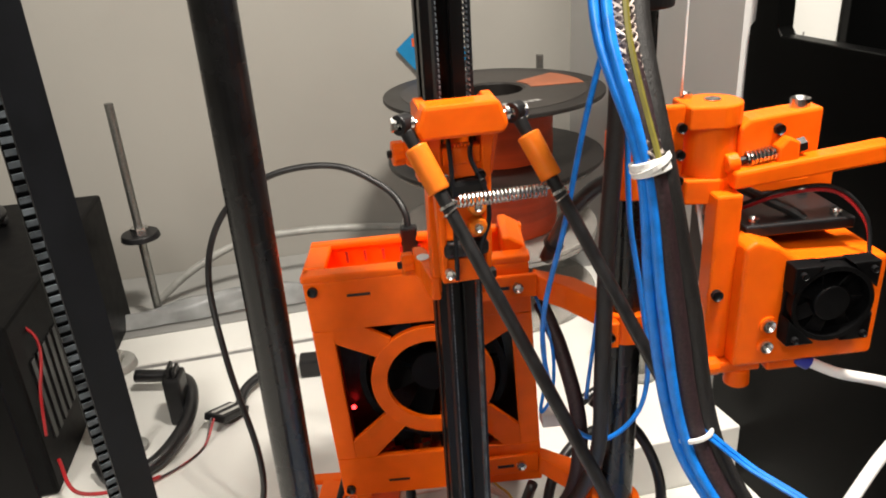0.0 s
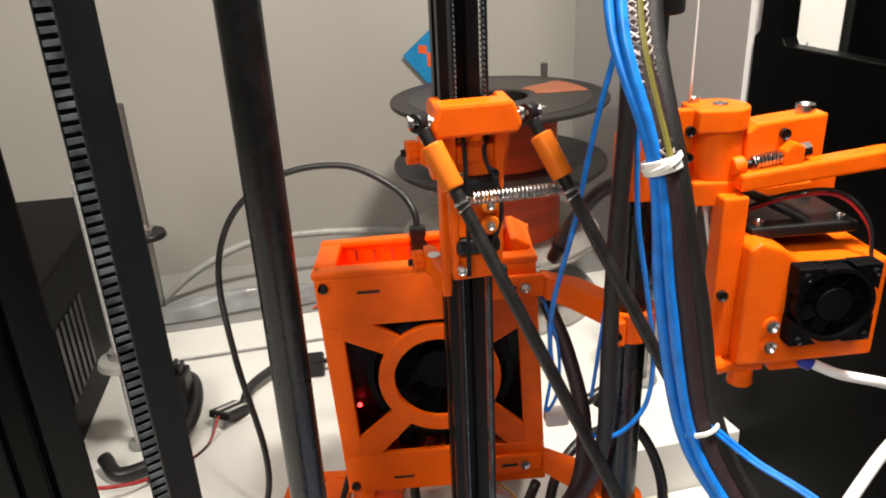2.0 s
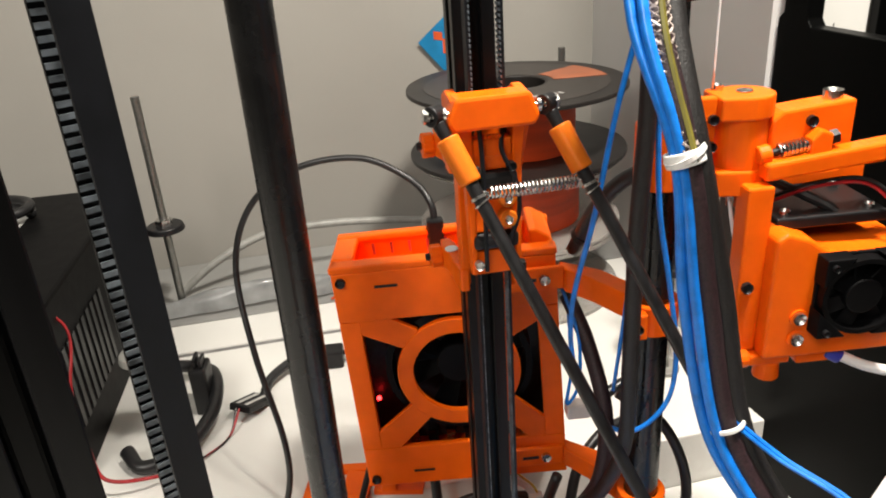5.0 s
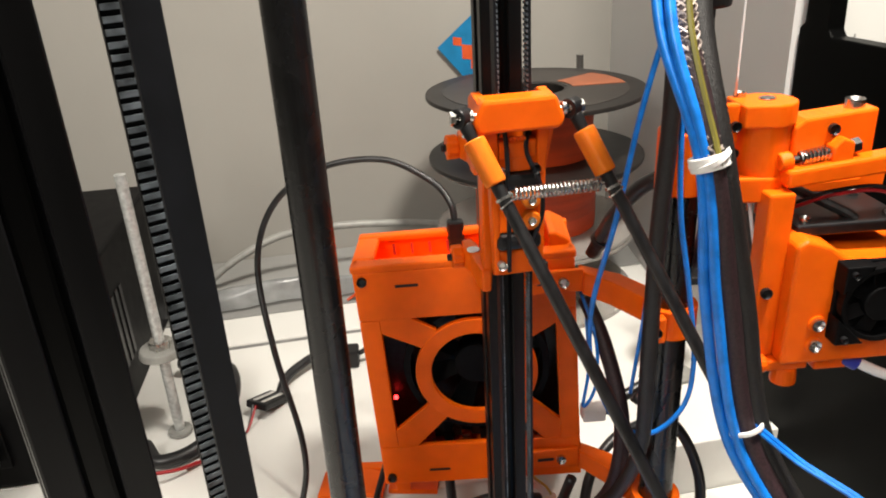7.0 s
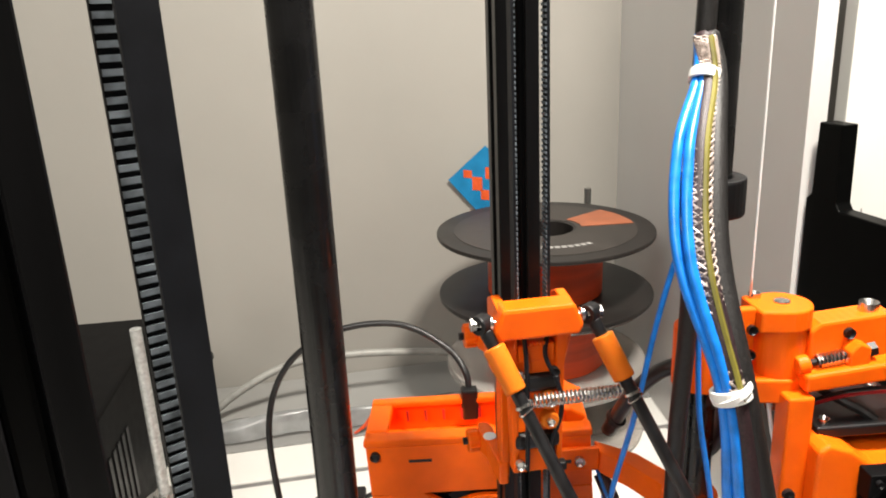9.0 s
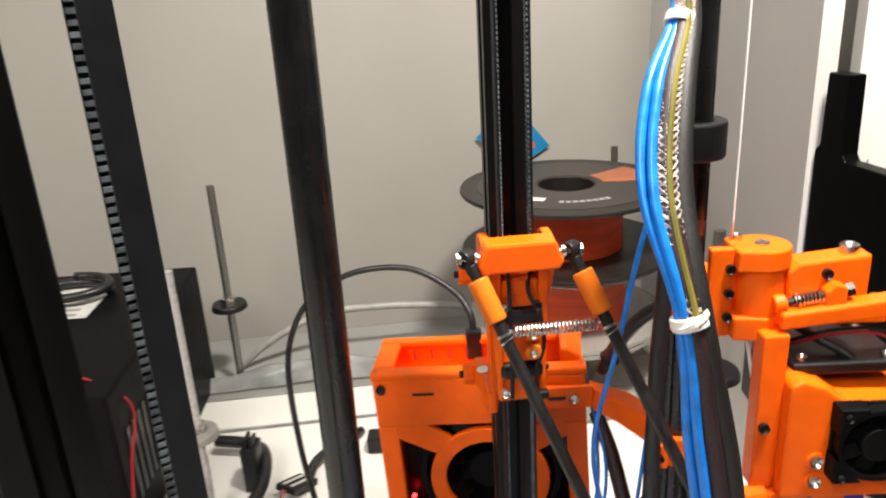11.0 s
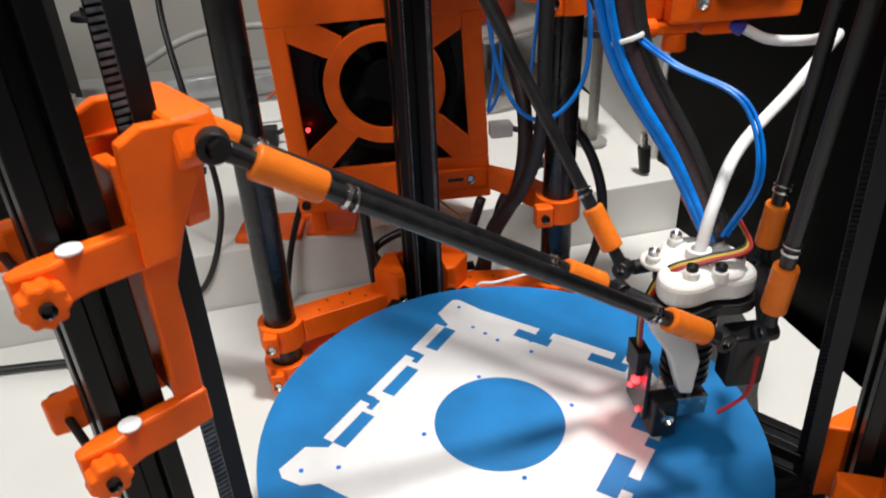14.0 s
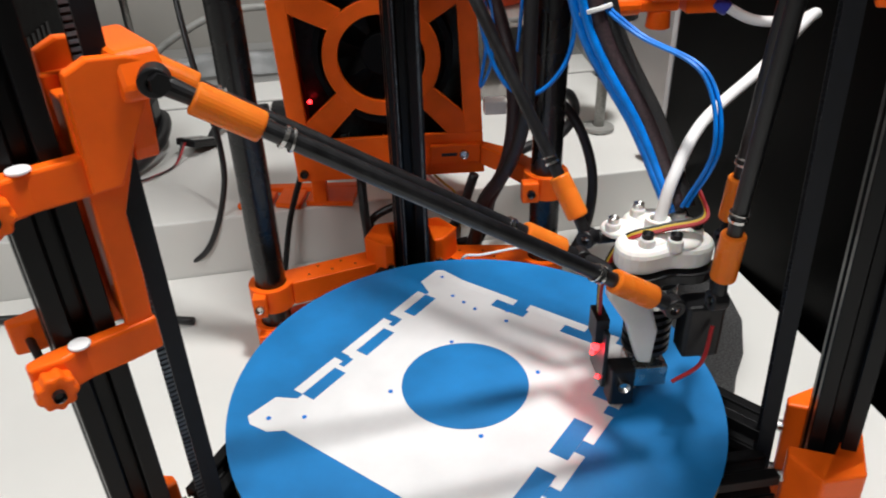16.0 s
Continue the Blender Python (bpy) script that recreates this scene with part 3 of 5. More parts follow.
JZ = {"back": 0.3345, "near_a": 0.2365, "near_b": 0.333}
for key, az in AZ.items():
    carriage(az, JZ[key], key == "back")
    m = tower_pose(az, JZ[key])
    u, x = m.to_3x3() @ Vector((0, 1, 0)), m.to_3x3() @ Vector((1, 0, 0))
    tops, lows = [], []
    for sx in (-1, 1):
        top = m @ Vector((sx * 0.0236, 0.034, 0))
        low = EFF - u * 0.024 + x * sx * 0.0236
        tops.append(top), lows.append(low)
        rod(top, low)
    sp = thing("tension_spring", "steel coil spring between the two carbon arms", "spring", "tension springs")
    a, b = on_line(tops[0], lows[0], 0.036 / (lows[0] - tops[0]).length), on_line(tops[1], lows[1], 0.036 / (lows[1] - tops[1]).length)
    part("coil", coil(on_line(a, b, 0.10), on_line(a, b, 0.90), 0.0025, 0.00055, 22), STEEL, sp)
    for p, q in ((a, on_line(a, b, 0.10)), (b, on_line(a, b, 0.90))):
        part("hook", tube([p, (p + q) / 2 + Vector((0, 0, 0.0008)), q], 0.0005, 6, 4), STEEL, sp)

# the print head: a white printed body on a black plate, with the hot end below
head = thing("effector", "white printed print head on black plate above the bed", "print head")
ez = EFF.z
bmh = bmesh.new()
hexa = []
for k in range(48):
    a = 2 * math.pi * k / 48
    rr = 0.0185 + 0.0042 * math.cos(3 * (a - radians(96)))
    hexa.append((rr * math.cos(a), rr * math.sin(a)))
part("body", prism(hexa, 0.011, Matrix.Translation((EFF.x - 0.003, EFF.y, ez + 0.003)), bmh), WHITE_PRINT, head, "white lumpy printed body", bevel=0.003, segs=3)
part("base_plate", prism([(x * 1.08, y * 1.08) for x, y in hexa], 0.005, Matrix.Translation((EFF.x - 0.003, EFF.y, ez - 0.003))), BLACK, head, "black base plate", bevel=0.0008)
for k, (dx, dy) in enumerate(((-0.018, 0.004), (0.003, -0.012), (0.012, 0.010), (-0.004, 0.015), (-0.008, -0.010), (0.014, -0.004))):
    boss = part("boss", cyl((EFF.x - 0.003 + dx, EFF.y + dy, ez + 0.012), (EFF.x - 0.003 + dx, EFF.y + dy, ez + 0.0175), 0.0036, 0.0031, 20), WHITE_PRINT, head, bevel=0.0008)
    screw_head((EFF.x - 0.003 + dx, EFF.y + dy, ez + 0.0176), (0, 0, 1), 0.0024, boss, material=BLACK if k % 3 else STEEL)
for dx, dy, dz, rr in ((-0.015, 0.006, 0.013, 0.0075), (0.008, -0.006, 0.0135, 0.0085), (0.002, 0.012, 0.013, 0.008), (-0.004, -0.004, 0.0135, 0.0075), (0.013, 0.006, 0.0125, 0.007)):
    part("body_lump", ball((EFF.x - 0.003 + dx, EFF.y + dy, ez + dz), rr, squash=(1, 1, 0.42)), WHITE_PRINT, head, smooth=True)
part("tube_collar", ring((EFF.x - 0.003, EFF.y + 0.002, ez + 0.017), (0, 0, 1), 0.0052, 0.002, 0.005), WHITE_PRINT, head, bevel=0.0006)
for az in AZ.values():
    m = tower_pose(az)
    u, x = m.to_3x3() @ Vector((0, 1, 0)), m.to_3x3() @ Vector((1, 0, 0))
    c = EFF - u * 0.024
    part("joint_bar", cyl(c - x * 0.0195, c + x * 0.0195, 0.0034, segs=16), BLACK, head, "black joint bar", bevel=0.0008)
    part("joint_bolt", cyl(c - x * 0.027, c + x * 0.027, 0.0014, segs=10), STEEL, head)
hx, hy = EFF.x - 0.002, EFF.y
for k in range(9):
    part("cooling_fin", cyl((hx, hy, 0.084 + k * 0.0042), (hx, hy, 0.0862 + k * 0.0042), 0.0105, segs=28), BLACK if k < 6 else STEEL, head)
part("heat_sink_core", cyl((hx, hy, 0.08), (hx, hy, 0.126), 0.0045, segs=20), STEEL, head)
part("heater_block", box((hx - 0.008, hy - 0.009, 0.066), (hx + 0.009, hy + 0.007, 0.077)), STEEL, head, "dull steel heater block", bevel=0.0006)
part("nozzle", cyl((hx, hy, 0.0575), (hx, hy, 0.066), 0.0009, 0.004, 16), STEEL, head)
part("fan_duct", prism([(-0.013, 0.0), (0.002, -0.001), (0.010, -0.026), (0.009, -0.044), (0.003, -0.043), (-0.004, -0.022), (-0.013, -0.008)], 0.007, Matrix.Translation((hx - 0.010, hy - 0.006, ez - 0.002)) @ Matrix.Rotation(radians(90), 4, "X")), WHITE_PRINT, head, "white curved air duct", bevel=0.0012)
part("fan_housing", box((hx + 0.008, hy - 0.022, 0.092), (hx + 0.024, hy - 0.010, 0.118)), BLACK, head, "black cooling fan housing", bevel=0.0015)
part("red_sleeve", tube([(hx + 0.004, hy - 0.026, 0.083), (hx + 0.014, hy - 0.028, 0.094), (hx + 0.018, hy - 0.024, 0.110)], 0.0009, 8), RED, head, "red insulated heater lead")
probe = part("probe_board", box((hx - 0.0215, hy - 0.010, 0.068), (hx - 0.0195, hy + 0.010, 0.098)), PCB, head, "small dark sensor board", bevel=0.0004)
part("connector", box((hx - 0.025, hy - 0.006, 0.090), (hx - 0.019, hy + 0.006, 0.103)), BLACK, probe, bevel=0.0005)
part("red_diode", ball((hx - 0.0235, hy - 0.003, 0.086), 0.0019), REDLED, probe, "lit red diode", smooth=True)
part("red_diode", ball((hx - 0.0225, hy + 0.004, 0.077), 0.0012), REDLED, probe, "lit red diode", smooth=True)
part("red_diode", ball((hx - 0.0222, hy - 0.006, 0.071), 0.0011), REDLED, probe, "lit red diode", smooth=True)
part("probe_body", box((hx - 0.019, hy - 0.016, 0.062), (hx - 0.008, hy - 0.006, 0.082)), BLACK, head, "black sensor body", bevel=0.0012)
screw_head((hx - 0.0135, hy - 0.0162, 0.074), (0, -1, 0), 0.0028, head)
led = bpy.data.lights.new("sensor_glow", "POINT")
led.energy, led.color, led.shadow_soft_size = 0.012, (1.0, 0.03, 0.06), 0.002
glow = new("sensor_glow", led)
glow.location = (hx - 0.0275, hy - 0.003, 0.083)
tagged(glow, "red glow of the lit sensor diode", "light", kind="structure")

# ---- the control box with its fan ----
cbox = thing("control_box", "orange printed control box with round fan guard, clamped to post", "control box")
BX0, BX1, BZ0, BZ1, BY, BD = -0.0595, 0.0655, 0.0835, 0.2385, 0.370, 0.044
FCX, FCZ = 0.0055, 0.1635


def arc(cx, cz, r, a0, a1, n=10):
    return [(cx + r * math.cos(radians(a0 + (a1 - a0) * k / n)), cz + r * math.sin(radians(a0 + (a1 - a0) * k / n))) for k in range(n + 1)]


FRONT = Matrix.Translation((0, BY, 0)) @ Matrix.Rotation(radians(90), 4, "X")


def front_piece(name, pts, depth=0.004, y=0.0, material=None, parent=None, bevel=0.0007):
    return part(name, prism(pts, depth, Matrix.Translation((0, y, 0)) @ FRONT), material or ORANGE, parent or cbox, bevel=bevel)


# frame of the guard: four bars, four diagonal arms and the ring
front_piece("guard_bar", [(BX0, 0.2035), (BX1, 0.2035), (BX1, BZ1 - 0.004), (BX0, BZ1 - 0.004)])
front_piece("guard_bar", [(BX0, BZ0), (BX1, BZ0), (BX1, 0.1125), (BX0, 0.1125)])
front_piece("guard_bar", [(BX0, 0.1128), (-0.0475, 0.1128), (-0.0475, 0.2032), (BX0, 0.2032)])
front_piece("guard_bar", [(0.0535, 0.1128), (BX1, 0.1128), (BX1, 0.2032), (0.0535, 0.2032)])
part("guard_ring", ring((FCX, BY - 0.002, FCZ), (0, 1, 0), 0.0365, 0.0095, 0.0042, 64), ORANGE, cbox, "round orange fan guard ring", bevel=0.0006)
for sx, sz in ((-1, -1), (1, -1), (-1, 1), (1, 1)):
    cx, cz = FCX + sx * 0.0245, FCZ + sz * 0.0245
    ex, ezz = (0.0535 if sx > 0 else -0.0475) + sx * 0.004, (0.2035 if sz > 0 else 0.1125) + sz * 0.003
    nx, nz = -(ezz - cz), (ex - cx)
    l = math.hypot(nx, nz)
    nx, nz = nx / l * 0.0075, nz / l * 0.0075
    front_piece("guard_arm", [(cx + nx, cz + nz), (ex + nx * 1.25, ezz + nz * 1.25), (ex - nx * 1.25, ezz - nz * 1.25), (cx - nx, cz - nz)], 0.0036)
# body behind
part("side_wall", box((BX0, BY, BZ0), (BX0 + 0.003, BY + BD, BZ1)), ORANGE, cbox, bevel=0.0006)
part("side_wall", box((BX1 - 0.003, BY, BZ0), (BX1, BY + BD, BZ1)), ORANGE, cbox, bevel=0.0006)
part("floor_wall", box((BX0 + 0.003, BY, BZ0), (BX1 - 0.003, BY + BD, BZ0 + 0.003)), ORANGE, cbox)
part("back_wall", box((BX0 + 0.003, BY + BD - 0.003, BZ0 + 0.003), (BX1 - 0.003, BY + BD, BZ1 - 0.003)), ORANGE, cbox, bevel=0.0006)
# top tray: rims round the opening
part("top_rim", box((BX0 - 0.001, BY - 0.004, BZ1 - 0.0042), (BX1 + 0.001, BY + 0.006, BZ1)), ORANGE, cbox, bevel=0.001)
part("top_rim", box((BX0 - 0.001, BY + BD - 0.007, BZ1 - 0.003), (BX1 + 0.001, BY + BD, BZ1 + 0.001)), ORANGE, cbox, bevel=0.001)
part("top_rim", box((BX0 - 0.001, BY + 0.006, BZ1 - 0.004), (BX0 + 0.012, BY + BD - 0.007, BZ1 + 0.0005)), ORANGE, cbox, bevel=0.0014)
part("top_rim", prism([(0, 0), (0.012, 0), (0.012, 0.014), (0.004, 0.019), (0, 0.019)], BD - 0.008, Matrix.Translation((BX1 - 0.013, BY + BD - 0.001, BZ1 - 0.012)) @ Matrix.Rotation(radians(90), 4, "X")), ORANGE, cbox, bevel=0.0014)
part("inner_shelf", box((BX0 + 0.004, BY + 0.006, BZ1 - 0.022), (BX1 - 0.014, BY + BD - 0.004, BZ1 - 0.019)), ORANGE, cbox)
part("divider", box((0.030, BY + 0.006, BZ1 - 0.018), (0.033, BY + BD - 0.007, BZ1 - 0.004)), ORANGE, cbox, bevel=0.0006)
for k in range(5):
    part("lit_diode", box((-0.032 + k * 0.006, BY + BD - 0.022, BZ1 - 0.0188), (-0.028 + k * 0.006, BY + BD - 0.018, BZ1 - 0.0165)), ORANGELED, cbox, "lit indicator diode")
boxglow = bpy.data.lights.new("indicator_glow", "POINT")
boxglow.energy, boxglow.color, boxglow.shadow_soft_size = 0.004, (1.0, 0.12, 0.06), 0.004
bg = new("indicator_glow", boxglow)
bg.location = (-0.02, BY + BD - 0.020, BZ1 - 0.009)
tagged(bg, "warm glow of the indicator diodes in the control box", "light", kind="structure")
for k in range(6):
    part("tray_slot", box((-0.040 + k * 0.011, BY + BD - 0.0075, BZ1 - 0.012), (-0.0385 + k * 0.011, BY + BD - 0.0068, BZ1 - 0.005)), RED, cbox)
# fan
fan = part("fan_frame", ring((FCX, BY + 0.012, FCZ), (0, 1, 0), 0.044, 0.004, 0.018, 48), FANBLACK, cbox, "black cooling fan")
part("fan_hub", cyl((FCX, BY + 0.006, FCZ), (FCX, BY + 0.020, FCZ), 0.0135, segs=32), FANBLACK, fan, bevel=0.001)
for k in range(7):
    bl = prism([(0.012, -0.004), (0.038, -0.012), (0.039, 0.004), (0.012, 0.005)], 0.0014, Matrix.Translation((FCX, BY + 0.016, FCZ)) @ Matrix.Rotation(2 * math.pi * k / 7, 4, "Y") @ Matrix.Rotation(radians(90), 4, "X") @ Matrix.Rotation(radians(28), 4, "X"))
    part("fan_blade", bl, FANBLACK, fan)
part("circuit_board", box((BX0 + 0.006, BY + 0.034, BZ0 + 0.006), (BX1 - 0.006, BY + 0.036, BZ1 - 0.024)), PCB, cbox, "dark circuit board inside", bevel=0.0003)
for k in range(8):
    part("board_component", box((-0.045 + k * 0.012, BY + 0.024, BZ0 + 0.010), (-0.039 + k * 0.012, BY + 0.034, BZ0 + 0.018)), STEEL if k % 2 else BLACK, cbox)
part("lit_red_diode", ball((-0.050, BY + 0.028, 0.128), 0.0015), REDLED, cbox, "lit red diode", smooth=True)
for x, z, m_ in ((-0.0545, 0.2295, BLACK), (-0.0545, 0.0895, BLACK), (0.0555, 0.2205, STEEL), (0.0555, 0.0995, STEEL)):
    screw_head((x, BY - 0.0042, z), (0, -1, 0), 0.0028, cbox, material=m_)
for x0, z in ((-0.036, 0.225), (0.036, 0.222), (-0.03, 0.0935)):
    part("vent_slot", box((x0, BY - 0.0043, z - 0.0008), (x0 + 0.013, BY - 0.0040, z + 0.0008)), BLACK, cbox)
# arms to the post
for z0, z1, up in ((0.2145, 0.2285, 1), (0.0925, 0.1055, 0)):
    c = thing("clamp_bracket", "orange printed arm clamping the control box to the post", "clamp", "control box arms")
    px, py = POSTS["b"]
    part("collar", ring((px, py, (z0 + z1) / 2 - 0.003), (0, 0, 1), 0.0135, 0.0041, z1 - z0 + 0.002), ORANGE, c, bevel=0.0006)
    part("plate", box((0.0335, BY - 0.0075, z0), (0.0665, BY - 0.0043, z1)), ORANGE, c, bevel=0.0008)
    m = Matrix.Translation((0, 0, z0 - 0.002))
    part("link", prism([(0.0668, BY - 0.0075), (0.0665, BY + 0.004), (0.086, BY - 0.012), (0.099, BY - 0.034), (0.090, BY - 0.043), (0.078, BY - 0.022)], z1 - z0, m), ORANGE, c, bevel=0.0009)
    screw_head((0.0555, BY - 0.0077, (z0 + z1) / 2), (0, -1, 0), 0.0029, c)
    part("slot", box((0.041, BY - 0.0079, (z0 + z1) / 2 - 0.001), (0.051, BY - 0.0076, (z0 + z1) / 2 + 0.001)), BLACK, c)
    part("ear", box((0.0845, 0.3065, z0 - 0.003), (0.0945, 0.3145, z1 - 0.003)), ORANGE, c, bevel=0.0009)
    screw_head((0.0895, 0.3063, (z0 + z1) / 2 - 0.003), (0, -1, 0), 0.0024, c, material=BLACK)
foot = thing("slotted_bracket", "flat orange printed bracket with slots under the control box", "bracket")
for k, (x0, x1) in enumerate(((-0.105, -0.082), (-0.078, -0.060), (-0.056, -0.022))):
    part("plate", prism([(x0, 0.405), (x1, 0.400), (x1 + 0.004, 0.424), (x0 + 0.004, 0.430)], 0.004, Matrix.Translation((0, 0, 0.0455))), ORANGE, foot, bevel=0.0006)
part("rail", prism([(-0.100, 0.4305), (-0.018, 0.4245), (-0.017, 0.432), (-0.099, 0.438)], 0.0042, Matrix.Translation((0, 0, 0.0455))), ORANGE, foot, bevel=0.0006)
part("strut", tube([(-0.052, 0.405, 0.083), (-0.066, 0.392, 0.045), (-0.075, 0.385, 0.004)], 0.0022, 8), BLACK, foot)
part("riser", box((-0.050, 0.402, 0.049), (-0.040, 0.416, 0.0834)), ORANGE, foot, bevel=0.0008)

# the box hangs a little askew on its arms
PIVOT = Vector((0.0555, 0.3623, 0.16))
cbox.matrix_world = Matrix.Translation(PIVOT) @ Matrix.Rotation(radians(-5.5), 4, "Z") @ Matrix.Rotation(radians(-2.6), 4, "Y") @ Matrix.Translation(-PIVOT)

# ---- the hinged extruder on the post ----
ext = thing("extruder", "orange printed extruder with black fan on a hinged arm", "extruder")
px, py = POSTS["b"]
part("clamp", ring((px, py, 0.3045), (0, 0, 1), 0.0122, 0.0028, 0.030), ORANGE, ext, "orange post clamp", bevel=0.0008)
part("clamp_plate", box((0.1075, 0.3045, 0.2895), (0.1185, 0.3095, 0.3335)), ORANGE, ext, bevel=0.001)
for z in (0.300, 0.312, 0.324):
    screw_head((0.1165, 0.3043, z), (0, -1, 0), 0.0022, ext, material=BLACK)
part("hinge_barrel", cyl((0.1325, 0.3105, 0.297), (0.1325, 0.3105, 0.327), 0.0115, segs=36), ORANGE, ext, bevel=0.0006)
for z0, z1 in ((0.3235, 0.3335), (0.2895, 0.301)):
    part("hinge_cheek", prism([(0.1185, 0.300), (0.1185, 0.321)] + [(0.1325 + 0.0130 * math.cos(radians(90 - 180 * k / 14)), 0.3105 + 0.0130 * math.sin(radians(90 - 180 * k / 14))) for k in range(15)], z1 - z0, Matrix.Translation((0, 0, z0))), ORANGE, ext, bevel=0.001)
part("hinge_pin", cyl((0.1325, 0.3105, 0.281), (0.1325, 0.3105, 0.3345), 0.0036, segs=24), STEEL, ext, "steel hinge pin", bevel=0.0005)
screw_head((0.1235, 0.318, 0.3337), (0, 0, 1), 0.0027, ext)
part("arm", prism([(0.1425, 0.3065), (0.1795, 0.3065), (0.1795, 0.3285), (0.147, 0.3255), (0.1425, 0.322)], 0.014, Matrix.Translation((0, 0.316, 0)) @ Matrix.Rotation(radians(90), 4, "X")), ORANGE, ext, bevel=0.0014)
screw_head((0.172, 0.309, 0.3285), (0, 0, 1), 0.0042, ext, h=0.003)
part("spring_screw", cyl((0.141, 0.2985, 0.3085), (0.170, 0.2985, 0.3135), 0.0016, segs=12), BLACK, ext)
part("spring", coil((0.1445, 0.2985, 0.3090), (0.1565, 0.2985, 0.3110), 0.0030, 0.0006, 7), STEEL, ext, "steel tension spring")
part("spring_knob", cyl((0.135, 0.2985, 0.3078), (0.1405, 0.2985, 0.3086), 0.0042, segs=20), ORANGE, ext, bevel=0.0008)
part("spring_lug", prism([(0.157, 0.306), (0.1665, 0.306), (0.1665, 0.316), (0.161, 0.318), (0.157, 0.314)], 0.008, Matrix.Translation((0, 0.3025, 0)) @ Matrix.Rotation(radians(90), 4, "X")), ORANGE, ext, bevel=0.001)
part("nut", cyl((0.1668, 0.2985, 0.3130), (0.1702, 0.2985, 0.3137), 0.0034, segs=6), BLACK, ext)
screw_head((0.1595, 0.3018, 0.3205), (0, -1, 0), 0.0024, ext, material=BLACK)
part("lever", prism([(0.1370, 0.2975), (0.2080, 0.3040), (0.2080, 0.3130), (0.1440, 0.3062), (0.1370, 0.3055)], 0.010, Matrix.Translation((0, 0.3015, 0)) @ Matrix.Rotation(radians(90), 4, "X")), ORANGE, ext, "orange idler lever", bevel=0.0014)
part("upright_plate", prism([(0.1290, 0.2140), (0.1400, 0.2140), (0.1410, 0.2960), (0.1290, 0.2960)], 0.012, Matrix.Translation((0, 0.302, 0)) @ Matrix.Rotation(radians(90), 4, "X")), ORANGE, ext, bevel=0.0012)
screw_head((0.1325, 0.2898, 0.2485), (0, -1, 0), 0.0026, ext, material=BLACK)
part("body", prism([(0.1402, 0.2130), (0.2080, 0.2130), (0.2080, 0.2640), (0.1650, 0.2660), (0.1560, 0.2730), (0.1450, 0.2770), (0.1402, 0.2740)], 0.036, Matrix.Translation((0, 0.318, 0)) @ Matrix.Rotation(radians(90), 4, "X")), ORANGE, ext, "large rounded orange body", bevel=0.002, segs=3)
part("motor_plate", box((0.1445, 0.292, 0.274), (0.1960, 0.330, 0.2795)), BLACK, ext, "black motor plate", bevel=0.001)
part("motor", box((0.149, 0.319, 0.226), (0.192, 0.360, 0.2735)), BLACK, ext, "black stepper motor", bevel=0.002)
for x, y in ((0.150, 0.297), (0.189, 0.297), (0.150, 0.325), (0.189, 0.325)):
    screw_head((x, y, 0.2795), (0, 0, 1), 0.0026, ext)
part("top_ridge", prism([(0.1450, 0.2795), (0.2080, 0.2795), (0.2080, 0.2945), (0.200, 0.2945), (0.194, 0.286), (0.150, 0.284)], 0.005, Matrix.Translation((0, 0.336, 0)) @ Matrix.Rotation(radians(90), 4, "X")), ORANGE, ext, bevel=0.001)
efan = part("fan_frame", ring((0.1785, 0.2775, 0.2470), (0.06, 1, 0), 0.0185, 0.0022, 0.009, 40), FANBLACK, ext, "small black cooling fan")
FM = Matrix.Translation((0.1785, 0.2775, 0.2470))
part("fan_back", box((-0.0193, 0.0020, -0.0193), (0.0193, 0.0042, 0.0193), FM), FANBLACK, efan, bevel=0.0006)
for sx in (-1, 1):
    for sz in (-1, 1):
        part("fan_corner", prism([(sx * 0.0195, sz * 0.0195), (sx * 0.0195, sz * 0.006), (sx * 0.0165, sz * 0.009), (sx * 0.009, sz * 0.0165), (sx * 0.006, sz * 0.0195)], 0.009, FM @ Matrix.Translation((0, 0.0045, 0)) @ Matrix.Rotation(radians(90), 4, "X")), FANBLACK, efan, bevel=0.0006)
        screw_head(FM @ Vector((sx * 0.016, -0.0046, sz * 0.016)), (0, -1, 0), 0.0015, efan, material=BLACK)
part("fan_hub", cyl((0.1785, 0.2735, 0.2470), (0.1785, 0.2815, 0.2470), 0.0085, segs=28), FANBLACK, efan, bevel=0.0008)
for k in range(7):
    part("fan_blade", prism([(0.008, -0.003), (0.0158, -0.005), (0.0158, 0.002), (0.008, 0.003)], 0.0008, FM @ Matrix.Rotation(2 * math.pi * k / 7, 4, "Y") @ Matrix.Rotation(radians(90), 4, "X") @ Matrix.Rotation(radians(25), 4, "X")), FANBLACK, efan)
for z in (0.2345, 0.2235):
    screw_head((0.1545, 0.2818, z), (0, -1, 0), 0.0030, ext)
    part("bushing", ring((0.1545, 0.2818, z), (0, 1, 0), 0.0042, 0.0012, 0.0016, 24), ORANGE, ext)
part("lower_plate", box((0.1360, 0.286, 0.2075), (0.1560, 0.312, 0.2132)), ORANGE, ext, bevel=0.0012)
part("lower_barrel", cyl((0.1475, 0.291, 0.1985), (0.1475, 0.291, 0.2076), 0.0062, 0.0056, 24), ORANGE, ext, bevel=0.001)
part("side_knob", cyl((0.1235, 0.289, 0.2105), (0.1362, 0.290, 0.2105), 0.0048, segs=14), ORANGE, ext, bevel=0.001)
part("outlet_block", box((0.1600, 0.287, 0.2055), (0.1765, 0.303, 0.2132)), ORANGE, ext, bevel=0.0012)
